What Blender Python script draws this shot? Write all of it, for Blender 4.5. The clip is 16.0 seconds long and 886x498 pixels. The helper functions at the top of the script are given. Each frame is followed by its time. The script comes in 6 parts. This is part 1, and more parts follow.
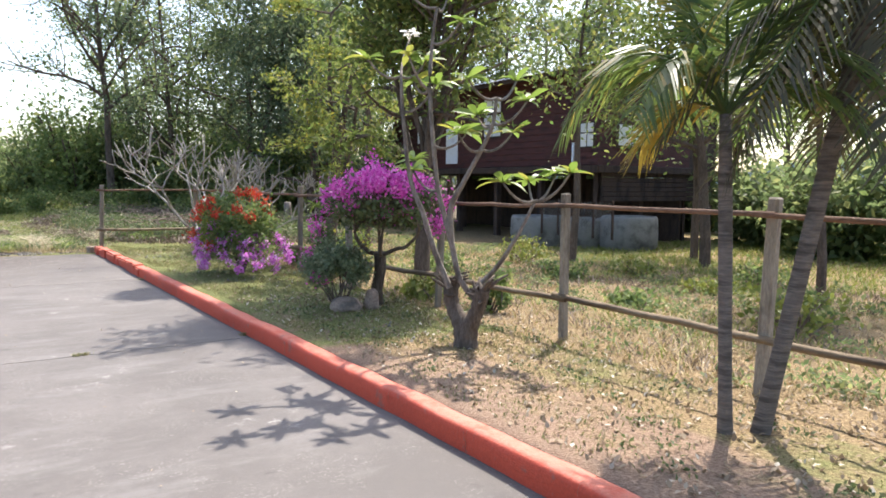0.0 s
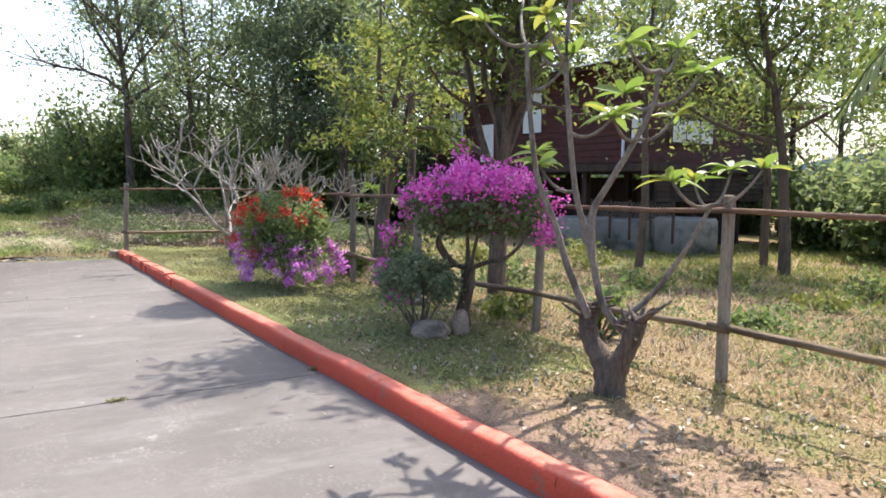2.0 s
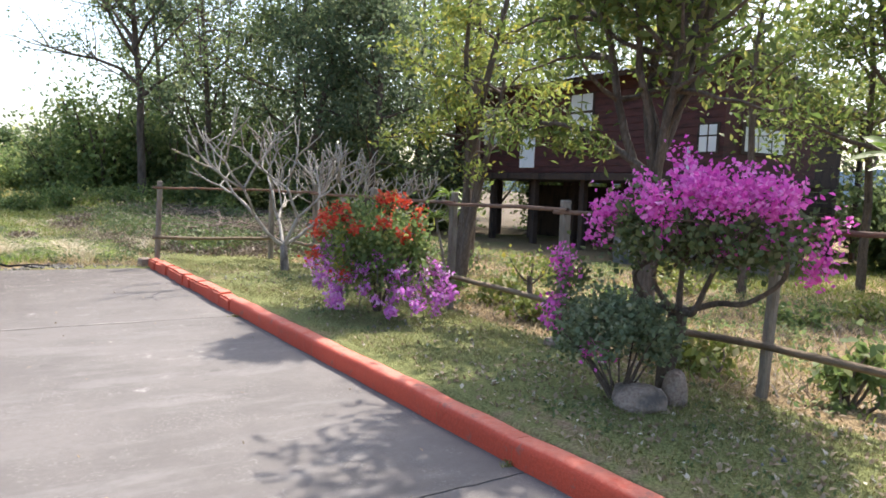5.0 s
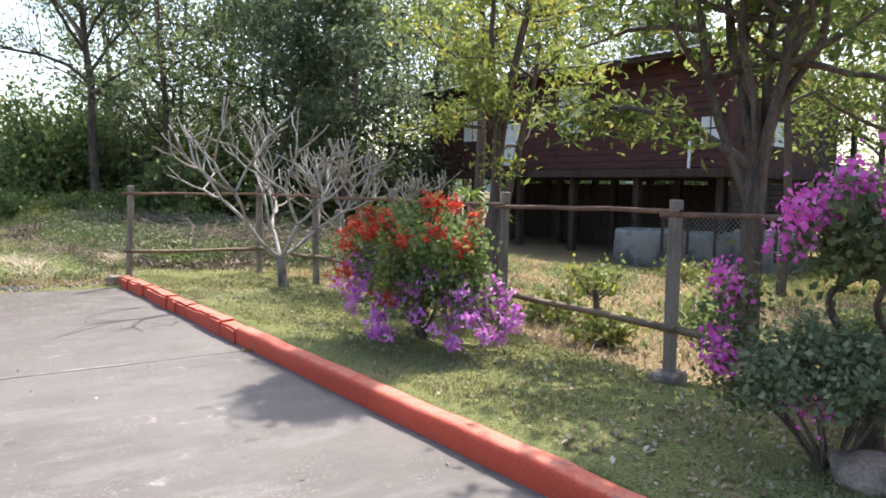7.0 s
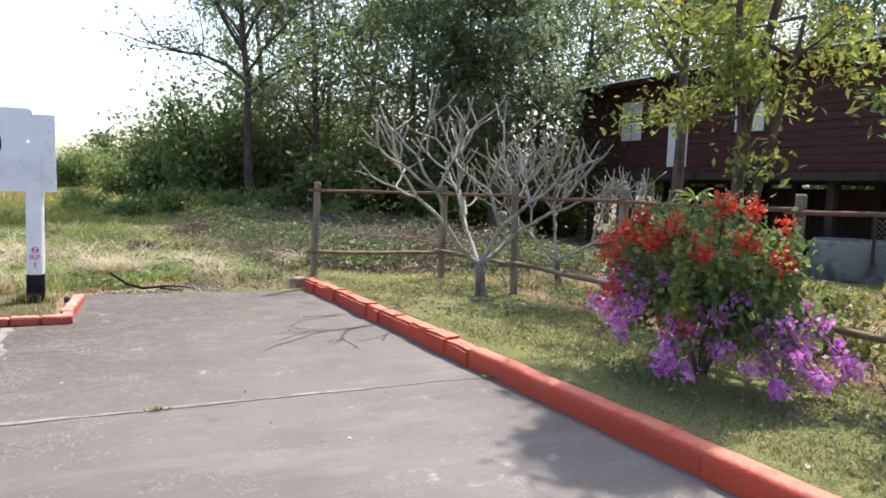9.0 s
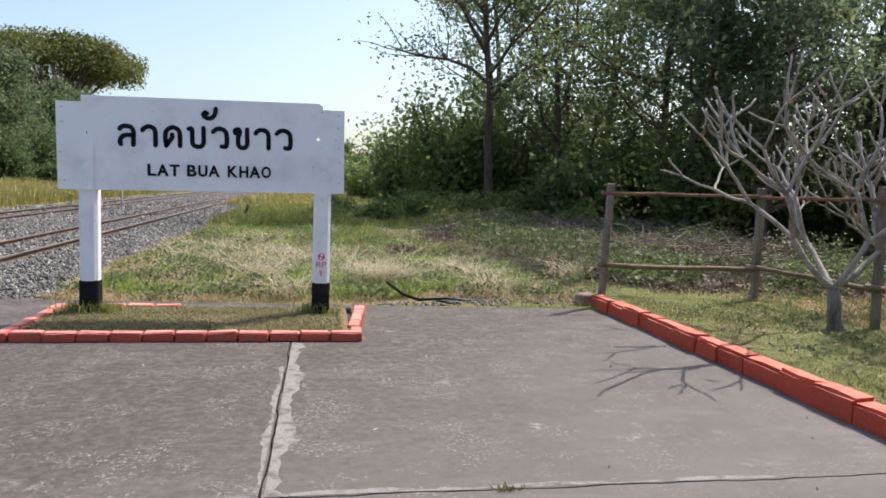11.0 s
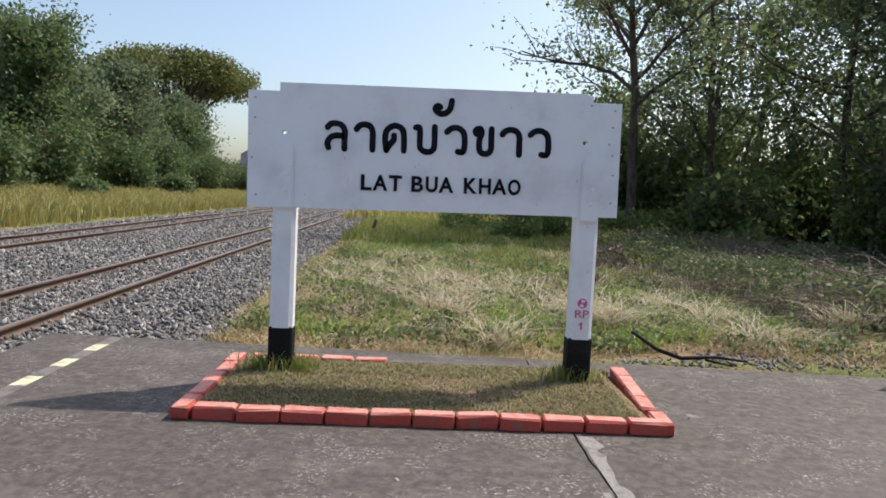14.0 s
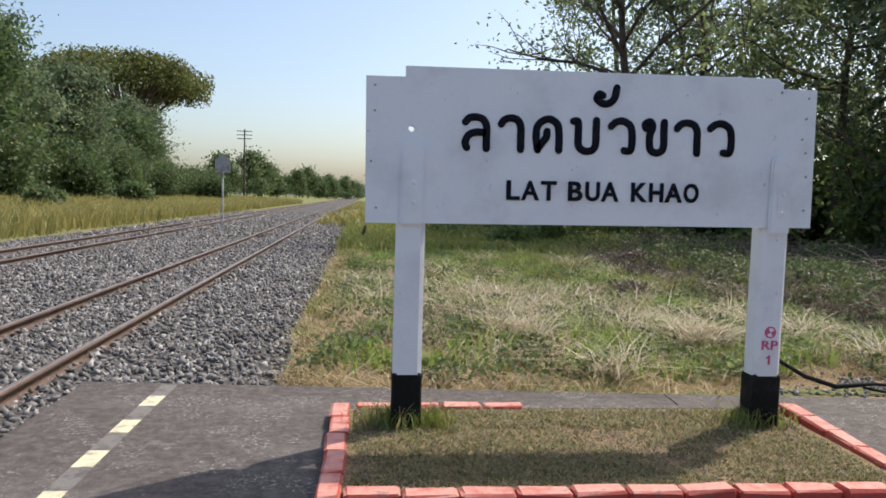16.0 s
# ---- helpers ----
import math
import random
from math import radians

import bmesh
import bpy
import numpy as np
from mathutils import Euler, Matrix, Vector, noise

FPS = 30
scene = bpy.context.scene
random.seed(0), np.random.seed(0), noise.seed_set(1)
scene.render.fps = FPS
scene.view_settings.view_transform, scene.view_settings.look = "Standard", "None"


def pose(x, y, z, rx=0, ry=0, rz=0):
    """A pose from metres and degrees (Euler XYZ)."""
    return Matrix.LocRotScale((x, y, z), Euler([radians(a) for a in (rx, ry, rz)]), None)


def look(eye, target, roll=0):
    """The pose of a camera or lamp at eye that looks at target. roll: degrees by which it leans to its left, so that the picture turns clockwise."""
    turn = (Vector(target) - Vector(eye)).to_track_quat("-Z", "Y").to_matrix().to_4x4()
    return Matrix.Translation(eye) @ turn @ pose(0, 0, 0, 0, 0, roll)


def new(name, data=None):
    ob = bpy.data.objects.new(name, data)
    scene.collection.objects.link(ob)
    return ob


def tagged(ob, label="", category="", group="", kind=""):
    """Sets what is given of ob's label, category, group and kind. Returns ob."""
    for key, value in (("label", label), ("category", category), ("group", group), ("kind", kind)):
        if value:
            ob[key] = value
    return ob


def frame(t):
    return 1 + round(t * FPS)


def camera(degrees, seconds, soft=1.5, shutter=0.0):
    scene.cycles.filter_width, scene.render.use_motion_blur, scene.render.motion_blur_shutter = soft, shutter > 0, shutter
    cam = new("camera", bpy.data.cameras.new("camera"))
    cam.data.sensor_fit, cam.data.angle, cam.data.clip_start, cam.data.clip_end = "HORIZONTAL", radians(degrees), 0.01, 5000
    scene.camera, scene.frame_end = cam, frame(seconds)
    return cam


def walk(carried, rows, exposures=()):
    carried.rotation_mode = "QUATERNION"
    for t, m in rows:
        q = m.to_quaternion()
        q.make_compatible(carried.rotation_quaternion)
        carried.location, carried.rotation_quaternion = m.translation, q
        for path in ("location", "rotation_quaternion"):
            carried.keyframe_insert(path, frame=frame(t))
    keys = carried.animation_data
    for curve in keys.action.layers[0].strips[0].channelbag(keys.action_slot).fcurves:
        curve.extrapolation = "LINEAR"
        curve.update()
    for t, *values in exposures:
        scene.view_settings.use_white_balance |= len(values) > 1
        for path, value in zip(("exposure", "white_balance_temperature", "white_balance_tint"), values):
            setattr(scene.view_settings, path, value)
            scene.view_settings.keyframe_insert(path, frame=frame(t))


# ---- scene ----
cam = camera(63.5, 16.0, soft=1.7)
ROWS = [
    (0, (0.027, -0.258, 1.578), (1.115, 1.411, 1.397), 0.6),
    (0.5, (0.096, 0.188, 1.557), (1.179, 1.86, 1.373), 0.3),
    (1, (0.138, 0.592, 1.545), (1.215, 2.268, 1.362), 0.6),
    (1.5, (0.088, 1.029, 1.559), (1.157, 2.709, 1.374), 0.7),
    (2, (0.088, 1.44, 1.566), (1.146, 3.127, 1.382), 0.7),
    (2.5, (0.124, 1.827, 1.576), (1.166, 3.524, 1.39), 0.8),
    (3, (0.064, 2.255, 1.569), (1.094, 3.96, 1.385), 0.9),
    (3.5, (0.037, 2.66, 1.541), (1.056, 4.37, 1.355), 0.8),
    (4, (0.042, 3.06, 1.574), (1.054, 4.774, 1.385), 0.7),
    (4.2, (-0.031, 3.233, 1.568), (0.986, 4.945, 1.384), 1.3),
    (6.3, (-0.228, 4.975, 1.535), (0.928, 6.599, 1.372), 1.1),
    (6.5, (-0.18, 5.185, 1.505), (0.988, 6.8, 1.342), 1.0),
    (7, (-0.185, 5.621, 1.522), (0.99, 7.23, 1.356), 1.2),
    (7.5, (-0.288, 5.985, 1.523), (0.888, 7.594, 1.355), 1.3),
    (8, (-0.352, 6.38, 1.488), (0.813, 7.997, 1.321), 1.2),
    (8.5, (-0.409, 6.882, 1.474), (0.646, 8.573, 1.306), 1.7),
    (9, (-0.601, 7.212, 1.46), (0.299, 8.99, 1.29), 2.0),
    (9.5, (-0.723, 7.567, 1.44), (-0.002, 9.424, 1.262), 1.9),
    (10, (-0.806, 8.015, 1.454), (-0.237, 9.924, 1.27), 2.4),
    (10.2, (-0.854, 8.16, 1.44), (-0.348, 10.086, 1.254), 2.3),
    (12.3, (-1.397, 9.932, 1.383), (-1.137, 11.908, 1.214), 2.2),
    (12.5, (-1.455, 10.055, 1.401), (-1.202, 12.032, 1.234), 2.4),
    (13, (-1.711, 10.297, 1.406), (-1.565, 12.285, 1.241), 3.0),
    (13.5, (-2.007, 10.539, 1.387), (-1.898, 12.53, 1.231), 2.8),
    (14, (-2.296, 10.912, 1.382), (-2.216, 12.905, 1.231), 2.7),
    (14.5, (-2.63, 11.15, 1.39), (-2.564, 13.143, 1.24), 2.4),
    (15, (-2.921, 11.443, 1.362), (-2.838, 13.436, 1.216), 2.2),
    (15.5, (-3.186, 11.78, 1.364), (-3.067, 13.772, 1.219), 1.9),
    (16, (-3.469, 12.005, 1.384), (-3.263, 13.99, 1.244), 1.7),
]
path = [(t, look(eye, target, roll)) for t, eye, target, roll in ROWS]
walk(cam, path, exposures=[(0, 1.32), (8.0, 1.32), (9.0, 1.1), (10.2, 0.75), (12.3, 0.42), (16, 0.36)])

# ---- world and sun ----
SHADOW = Vector((-0.58, -0.41, -1.0)).normalized()
sun_high = math.asin(-SHADOW.z)
world = bpy.data.worlds.new("sky")
scene.world = world
world.use_nodes = True
wn = world.node_tree
sky = wn.nodes.new("ShaderNodeTexSky")
sky.sky_type = "NISHITA"
sky.sun_disc = False
sky.sun_elevation = sun_high
sky.sun_rotation = math.atan2(-SHADOW.x, -SHADOW.y)
sky.air_density, sky.dust_density, sky.ozone_density = 1.0, 2.6, 1.3
wn.links.new(sky.outputs["Color"], wn.nodes["Background"].inputs["Color"])
wn.nodes["Background"].inputs["Strength"].default_value = 0.15
sun = new("sun", bpy.data.lights.new("sun", "SUN"))
sun.data.energy, sun.data.angle, sun.data.color = 3.6, radians(0.6), (1.0, 0.935, 0.86)
sun.matrix_world = look((30, 25, 40), Vector((30, 25, 40)) + SHADOW)


# ---- materials ----
def graph(name):
    m = bpy.data.materials.new(name)
    m.use_nodes = True
    nt = m.node_tree
    return m, nt, nt.nodes["Principled BSDF"]


def node(nt, kind, links=(), **values):
    n = nt.nodes.new(kind)
    for k, v in values.items():
        n.inputs[k.replace("_", " ")].default_value = v
    for key, out in links:
        nt.links.new(out, n.inputs[key])
    return n


def blend(nt, fac, a, b):
    """Mix two colours (sockets or tuples) by a factor socket or number."""
    n = nt.nodes.new("ShaderNodeMix")
    n.data_type = "RGBA"
    for key, v in ((0, fac), (6, a), (7, b)):
        if isinstance(v, bpy.types.NodeSocket):
            nt.links.new(v, n.inputs[key])
        else:
            n.inputs[key].default_value = (*v, 1) if isinstance(v, tuple) else v
    return n.outputs[2]


def ramp(nt, value, lo, hi):
    n = nt.nodes.new("ShaderNodeMapRange")
    n.interpolation_type = "SMOOTHSTEP"
    nt.links.new(value, n.inputs[0])
    n.inputs[1].default_value, n.inputs[2].default_value = lo, hi
    return n.outputs[0]


def times(nt, a, b, how="MULTIPLY"):
    n = nt.nodes.new("ShaderNodeMath")
    n.operation = how
    for i, v in enumerate((a, b)):
        if isinstance(v, bpy.types.NodeSocket):
            nt.links.new(v, n.inputs[i])
        else:
            n.inputs[i].default_value = v
    return n.outputs[0]


def coords(nt, stretch=(1, 1, 1), world_space=True):
    if world_space:
        src = nt.nodes.new("ShaderNodeNewGeometry").outputs["Position"]
    else:
        src = nt.nodes.new("ShaderNodeTexCoord").outputs["Object"]
    mp = nt.nodes.new("ShaderNodeMapping")
    mp.inputs["Scale"].default_value = stretch
    nt.links.new(src, mp.inputs["Vector"])
    return mp.outputs["Vector"]


def grain(nt, vec, scale, detail=4.0, rough=0.6):
    return node(nt, "ShaderNodeTexNoise", [("Vector", vec)], Scale=scale, Detail=detail, Roughness=rough).outputs["Fac"]


def bump(nt, bsdf, height, strength, distance=0.02):
    b = node(nt, "ShaderNodeBump", [("Height", height)], Strength=strength, Distance=distance)
    nt.links.new(b.outputs["Normal"], bsdf.inputs["Normal"])


def worn(name, base, other, stain, scale=6.0, fine=60.0, rough=0.8, bumps=0.3, stretch=(1, 1, 1), cover=(0.45, 0.7), metal=0.0, vary=0.0):
    """A surface of two tones with stains and fine relief."""
    m, nt, p = graph(name)
    vec = coords(nt, stretch)
    big, small = grain(nt, vec, scale), grain(nt, vec, fine, 3.0)
    col = blend(nt, ramp(nt, small, 0.3, 0.7), base, other)
    col = blend(nt, ramp(nt, big, *cover), col, stain)
    if vary:
        info = nt.nodes.new("ShaderNodeObjectInfo").outputs["Random"]
        col = blend(nt, times(nt, info, vary), col, tuple(c * 0.55 for c in base))
    nt.links.new(col, p.inputs["Base Color"])
    p.inputs["Roughness"].default_value = rough
    p.inputs["Metallic"].default_value = metal
    bump(nt, p, times(nt, small, times(nt, big, 0.6), "ADD"), bumps)
    return m


def matte(m, specular=0.15):
    m.node_tree.nodes["Principled BSDF"].inputs["Specular IOR Level"].default_value = specular
    return m


def leafy(name, a, b, c=None, through_light=0.4, rough=0.62):
    """Leaves: each one of a random tone between a and b (a few of c), letting light through."""
    m, nt, p = graph(name)
    rnd = nt.nodes.new("ShaderNodeNewGeometry").outputs["Random Per Island"]
    col = blend(nt, rnd, a, b)
    if c:
        n = nt.nodes.new("ShaderNodeMath")
        n.operation = "FRACT"
        nt.links.new(times(nt, rnd, 17.3), n.inputs[0])
        col = blend(nt, ramp(nt, n.outputs[0], 0.78, 0.95), col, c)
    nt.links.new(col, p.inputs["Base Color"])
    p.inputs["Roughness"].default_value = rough
    tr = node(nt, "ShaderNodeBsdfTranslucent", [("Color", col)])
    mix = node(nt, "ShaderNodeMixShader", [(1, p.outputs[0]), (2, tr.outputs[0])], Fac=through_light)
    nt.links.new(mix.outputs[0], nt.nodes["Material Output"].inputs["Surface"])
    return m


def plain(name, col, rough=0.6, metal=0.0):
    m, nt, p = graph(name)
    p.inputs["Base Color"].default_value = (*col, 1)
    p.inputs["Roughness"].default_value = rough
    p.inputs["Metallic"].default_value = metal
    return m


def ground_material():
    """Straw, grass and bare soil, mixed by what grows where, by painted wood shade (attribute 'cover') and by patches.
    """
    m, nt, p = graph("earth")
    vec = coords(nt)
    att = nt.nodes.new("ShaderNodeAttribute")
    att.attribute_name = "cover"
    sep = node(nt, "ShaderNodeSeparateColor", [("Color", att.outputs["Color"])])
    patch, mid, fine = grain(nt, vec, 0.7, 5), grain(nt, vec, 5.0, 5), grain(nt, vec, 45.0, 4, 0.75)
    straw = blend(nt, ramp(nt, fine, 0.3, 0.7), (0.125, 0.084, 0.048), (0.42, 0.31, 0.175))
    green = blend(nt, ramp(nt, fine, 0.3, 0.7), (0.090, 0.105, 0.036), (0.29, 0.295, 0.12))
    soil = blend(nt, ramp(nt, fine, 0.25, 0.75), (0.18, 0.115, 0.078), (0.42, 0.30, 0.215))
    g = ramp(nt, times(nt, times(nt, sep.outputs[0], times(nt, patch, 0.8), "ADD"), times(nt, mid, 0.5), "ADD"), 0.95, 1.3)
    s = ramp(nt, times(nt, times(nt, sep.outputs[1], times(nt, mid, 0.8), "ADD"), times(nt, patch, 0.5), "ADD"), 0.95, 1.3)
    col = blend(nt, s, blend(nt, g, straw, green), soil)
    # dark brown for brush litter and for the wood's shade painted on the floor
    br = ramp(nt, times(nt, sep.outputs[2], times(nt, mid, 0.9), "ADD"), 0.75, 1.15)
    col = blend(nt, times(nt, br, 0.85), col, blend(nt, ramp(nt, fine, 0.3, 0.7), (0.075, 0.055, 0.045), (0.20, 0.15, 0.125)))
    nt.links.new(col, p.inputs["Base Color"])
    p.inputs["Roughness"].default_value = 0.95
    p.inputs["Specular IOR Level"].default_value = 0.1
    bump(nt, p, times(nt, fine, times(nt, mid, 1.2), "ADD"), 0.8, 0.03)
    return m


def concrete_material():
    """Weathered platform concrete: grey-beige, worn pale patches, dark stains, bare aggregate in flecks."""
    m, nt, p = graph("platform_concrete")
    vec = coords(nt)
    streak = coords(nt, (0.45, 1.5, 1))
    a, b = grain(nt, vec, 0.55, 6, 0.65), grain(nt, streak, 1.5, 6, 0.65)
    c, d = grain(nt, vec, 14, 6, 0.75), grain(nt, vec, 110, 3, 0.7)
    col = blend(nt, ramp(nt, a, 0.36, 0.64), (0.115, 0.101, 0.092), (0.160, 0.142, 0.130))
    col = blend(nt, times(nt, ramp(nt, b, 0.5, 0.66), 0.55), col, (0.208, 0.192, 0.180))
    col = blend(nt, times(nt, ramp(nt, c, 0.42, 0.68), 0.4), col, (0.108, 0.096, 0.087))
    # older, darker paving towards the tracks and the far end
    sep = node(nt, "ShaderNodeSeparateXYZ", [("Vector", vec)])
    reach = times(nt, times(nt, sep.outputs[1], times(nt, sep.outputs[0], -1.1), "ADD"), times(nt, b, 4.0), "ADD")
    old = times(nt, ramp(nt, reach, 12.0, 18.0), 0.92)
    aged = blend(nt, ramp(nt, c, 0.36, 0.66), (0.042, 0.034, 0.029), (0.122, 0.099, 0.083))
    aged = blend(nt, times(nt, ramp(nt, b, 0.52, 0.7), 0.4), aged, (0.150, 0.130, 0.114))
    col = blend(nt, old, col, aged)
    # flecks of bare aggregate, gathered in patches, and pale scuffs
    fleck = times(nt, ramp(nt, grain(nt, vec, 42, 4, 0.75), 0.555, 0.60), ramp(nt, grain(nt, vec, 2.3, 5, 0.7), 0.47, 0.60))
    col = blend(nt, times(nt, times(nt, fleck, times(nt, old, 0.6, "ADD")), 0.5), col, (0.42, 0.39, 0.355))
    scuff = times(nt, ramp(nt, grain(nt, vec, 3.4, 10, 0.78), 0.56, 0.68), ramp(nt, grain(nt, streak, 0.9, 3), 0.50, 0.62))
    col = blend(nt, times(nt, scuff, 0.6), col, (0.43, 0.41, 0.38))
    stain = ramp(nt, grain(nt, vec, 2.1, 5, 0.6), 0.635, 0.70)
    col = blend(nt, times(nt, stain, 0.45), col, (0.06, 0.05, 0.043))
    nt.links.new(col, p.inputs["Base Color"])
    p.inputs["Roughness"].default_value = 0.82
    bump(nt, p, times(nt, d, c, "ADD"), 0.6, 0.006)
    return m


def kerb_material(name, red, dust, cover=0.58):
    """Red lead paint, chipped to mortar in spots, dust on what faces up."""
    m, nt, p = graph(name)
    vec = coords(nt)
    a, b = grain(nt, vec, 7, 5, 0.7), grain(nt, vec, 55, 4, 0.7)
    info = nt.nodes.new("ShaderNodeObjectInfo").outputs["Random"]
    col = blend(nt, ramp(nt, b, 0.3, 0.75), red, tuple(c * 0.72 for c in red))
    col = blend(nt, times(nt, info, 0.3), col, tuple(c * 1.25 for c in red))
    nor = node(nt, "ShaderNodeSeparateXYZ", [("Vector", nt.nodes.new("ShaderNodeNewGeometry").outputs["Normal"])]).outputs[2]
    up = times(nt, ramp(nt, nor, 0.6, 0.95), ramp(nt, a, 0.22, 0.6))
    col = blend(nt, times(nt, up, cover), col, dust)
    col = blend(nt, times(nt, ramp(nt, a, 0.58, 0.66), 0.6), col, (0.24, 0.12, 0.09))
    nt.links.new(col, p.inputs["Base Color"])
    p.inputs["Roughness"].default_value = 0.7
    bump(nt, p, times(nt, b, times(nt, a, 1.5), "ADD"), 0.5, 0.012)
    return m


EARTH = ground_material()
CONCRETE = concrete_material()
KERB = kerb_material("red_kerb_paint", (0.57, 0.072, 0.032), (0.67, 0.33, 0.235), 0.42)
BRICK = kerb_material("red_brick_paint", (0.50, 0.075, 0.050), (0.66, 0.34, 0.27), 0.85)
JOINT = worn("joint_dirt", (0.035, 0.03, 0.025), (0.06, 0.05, 0.04), (0.09, 0.10, 0.04), 9, 90, 0.95)
POST_WOOD = worn("grey_fence_concrete", (0.24, 0.20, 0.16), (0.34, 0.29, 0.23), (0.13, 0.105, 0.08), 9, 70, 0.9, 0.5, (1, 1, 0.25), vary=0.5)
RAIL_WOOD = worn("rusty_fence_rail", (0.15, 0.075, 0.045), (0.22, 0.13, 0.085), (0.09, 0.055, 0.04), 8, 80, 0.85, 0.4, (1, 0.2, 1))
LOW_RAIL = worn("grey_timber_rail", (0.16, 0.115, 0.07), (0.23, 0.17, 0.11), (0.09, 0.062, 0.04), 8, 80, 0.9, 0.4, (1, 0.2, 1))
WHITE_PAINT = worn("white_gloss_paint", (0.84, 0.86, 0.90), (0.87, 0.89, 0.93), (0.72, 0.735, 0.76), 3.2, 40, 0.45, 0.12, cover=(0.52, 0.75))
def board_paint():
    """White gloss paint, weathered: soft grey clouds, small dark chips and thin scratches."""
    m, nt, p = graph("weathered_board_paint")
    vec = coords(nt)
    cloud, chip = grain(nt, vec, 3.0, 5), grain(nt, vec, 30, 3, 0.7)
    scratch = grain(nt, coords(nt, (6, 6, 40)), 2.4, 3, 0.6)
    col = blend(nt, ramp(nt, cloud, 0.45, 0.75), (0.86, 0.88, 0.91), (0.72, 0.735, 0.765))
    col = blend(nt, times(nt, ramp(nt, scratch, 0.66, 0.72), 0.35), col, (0.52, 0.53, 0.56))
    gather = ramp(nt, grain(nt, vec, 5.0, 3), 0.5, 0.66)
    col = blend(nt, times(nt, times(nt, ramp(nt, chip, 0.66, 0.70), gather), 0.75), col, (0.24, 0.24, 0.26))
    nt.links.new(col, p.inputs["Base Color"])
    p.inputs["Roughness"].default_value = 0.5
    bump(nt, p, times(nt, chip, cloud, "ADD"), 0.15, 0.01)
    return m


BOARD_PAINT = board_paint()
BLACK_PAINT = matte(worn("black_paint", (0.009, 0.009, 0.010), (0.014, 0.014, 0.014), (0.026, 0.024, 0.022), 8, 60, 0.7, 0.2))
LETTER = matte(worn("letter_enamel", (0.006, 0.007, 0.013), (0.010, 0.011, 0.018), (0.016, 0.017, 0.026), 12, 60, 0.8, 0.1))
PINK = plain("pink_marking", (0.62, 0.12, 0.26), 0.7)
YELLOW = worn("worn_yellow_line", (0.62, 0.53, 0.32), (0.72, 0.64, 0.45), (0.30, 0.27, 0.22), 14, 90, 0.8, 0.1)
OLD_LINE = worn("faded_line", (0.149, 0.133, 0.118), (0.186, 0.171, 0.155), (0.081, 0.074, 0.068), 10, 90, 0.85, 0.1)
STEEL = worn("rusty_rail_steel", (0.115, 0.072, 0.052), (0.17, 0.115, 0.085), (0.075, 0.05, 0.04), 6, 70, 0.65, 0.3, (1, 0.1, 1), metal=0.3)
RUN = worn("worn_rail_head", (0.27, 0.21, 0.17), (0.35, 0.29, 0.245), (0.18, 0.125, 0.09), 5, 60, 0.4, 0.1, (1, 0.1, 1), metal=0.6)
BARK = worn("brown_bark", (0.085, 0.06, 0.045), (0.15, 0.115, 0.09), (0.05, 0.036, 0.028), 6, 45, 0.95, 0.9, (1, 1, 0.3))
GREY_BARK = worn("grey_bark", (0.17, 0.135, 0.11), (0.28, 0.235, 0.20), (0.09, 0.07, 0.055), 8, 55, 0.9, 0.8, (1, 1, 0.4))
PALE_BARK = worn("silvery_bark", (0.29, 0.26, 0.225), (0.41, 0.375, 0.33), (0.17, 0.14, 0.115), 5, 50, 0.85, 0.5)
PALM_BARK = worn("ringed_palm_bark", (0.12, 0.10, 0.085), (0.20, 0.165, 0.14), (0.06, 0.05, 0.042), 7, 30, 0.9, 0.7, (0.4, 0.4, 3))
MAROON = worn("maroon_timber_wall", (0.074, 0.023, 0.022), (0.102, 0.034, 0.031), (0.042, 0.017, 0.016), 1.6, 30, 0.75, 0.3, (1, 1, 5))
DARK_WOOD = worn("dark_house_timber", (0.05, 0.032, 0.026), (0.085, 0.055, 0.043), (0.028, 0.02, 0.017), 4, 40, 0.9, 0.4, (1, 1, 0.3))
ROOF = worn("corrugated_roof_sheet", (0.33, 0.31, 0.30), (0.42, 0.40, 0.38), (0.20, 0.12, 0.09), 1.5, 30, 0.55, 0.2, (1, 1, 1), metal=0.2)
RUST_ROOF = worn("rusty_roof_sheet", (0.13, 0.085, 0.065), (0.20, 0.145, 0.115), (0.09, 0.06, 0.05), 1.5, 30, 0.7, 0.2)
PANE_WHITE = plain("white_window_pane", (0.78, 0.80, 0.82), 0.25)
TANK = worn("stained_cement", (0.20, 0.20, 0.195), (0.28, 0.275, 0.265), (0.10, 0.10, 0.095), 2.2, 40, 0.9, 0.3)
ROCK = worn("grey_rock", (0.24, 0.165, 0.125), (0.36, 0.275, 0.22), (0.11, 0.09, 0.075), 6, 40, 0.9, 0.7)
LITTER = leafy("dry_leaves", (0.22, 0.15, 0.09), (0.40, 0.31, 0.21), (0.58, 0.52, 0.42), 0.2, 0.8)
TWIG = worn("dry_twigs", (0.17, 0.12, 0.09), (0.27, 0.21, 0.17), (0.09, 0.065, 0.05), 5, 40, 0.95, 0.4)
LEAF_DARK = leafy("dark_tree_leaves", (0.095, 0.138, 0.075), (0.185, 0.232, 0.125), (0.26, 0.29, 0.15), 0.68)
LEAF_MID = leafy("tree_leaves", (0.112, 0.162, 0.066), (0.21, 0.265, 0.108), (0.31, 0.33, 0.13), 0.66)
LEAF_EDGE = leafy("wood_edge_leaves", (0.125, 0.185, 0.060), (0.22, 0.29, 0.095), (0.32, 0.34, 0.12), 0.55)
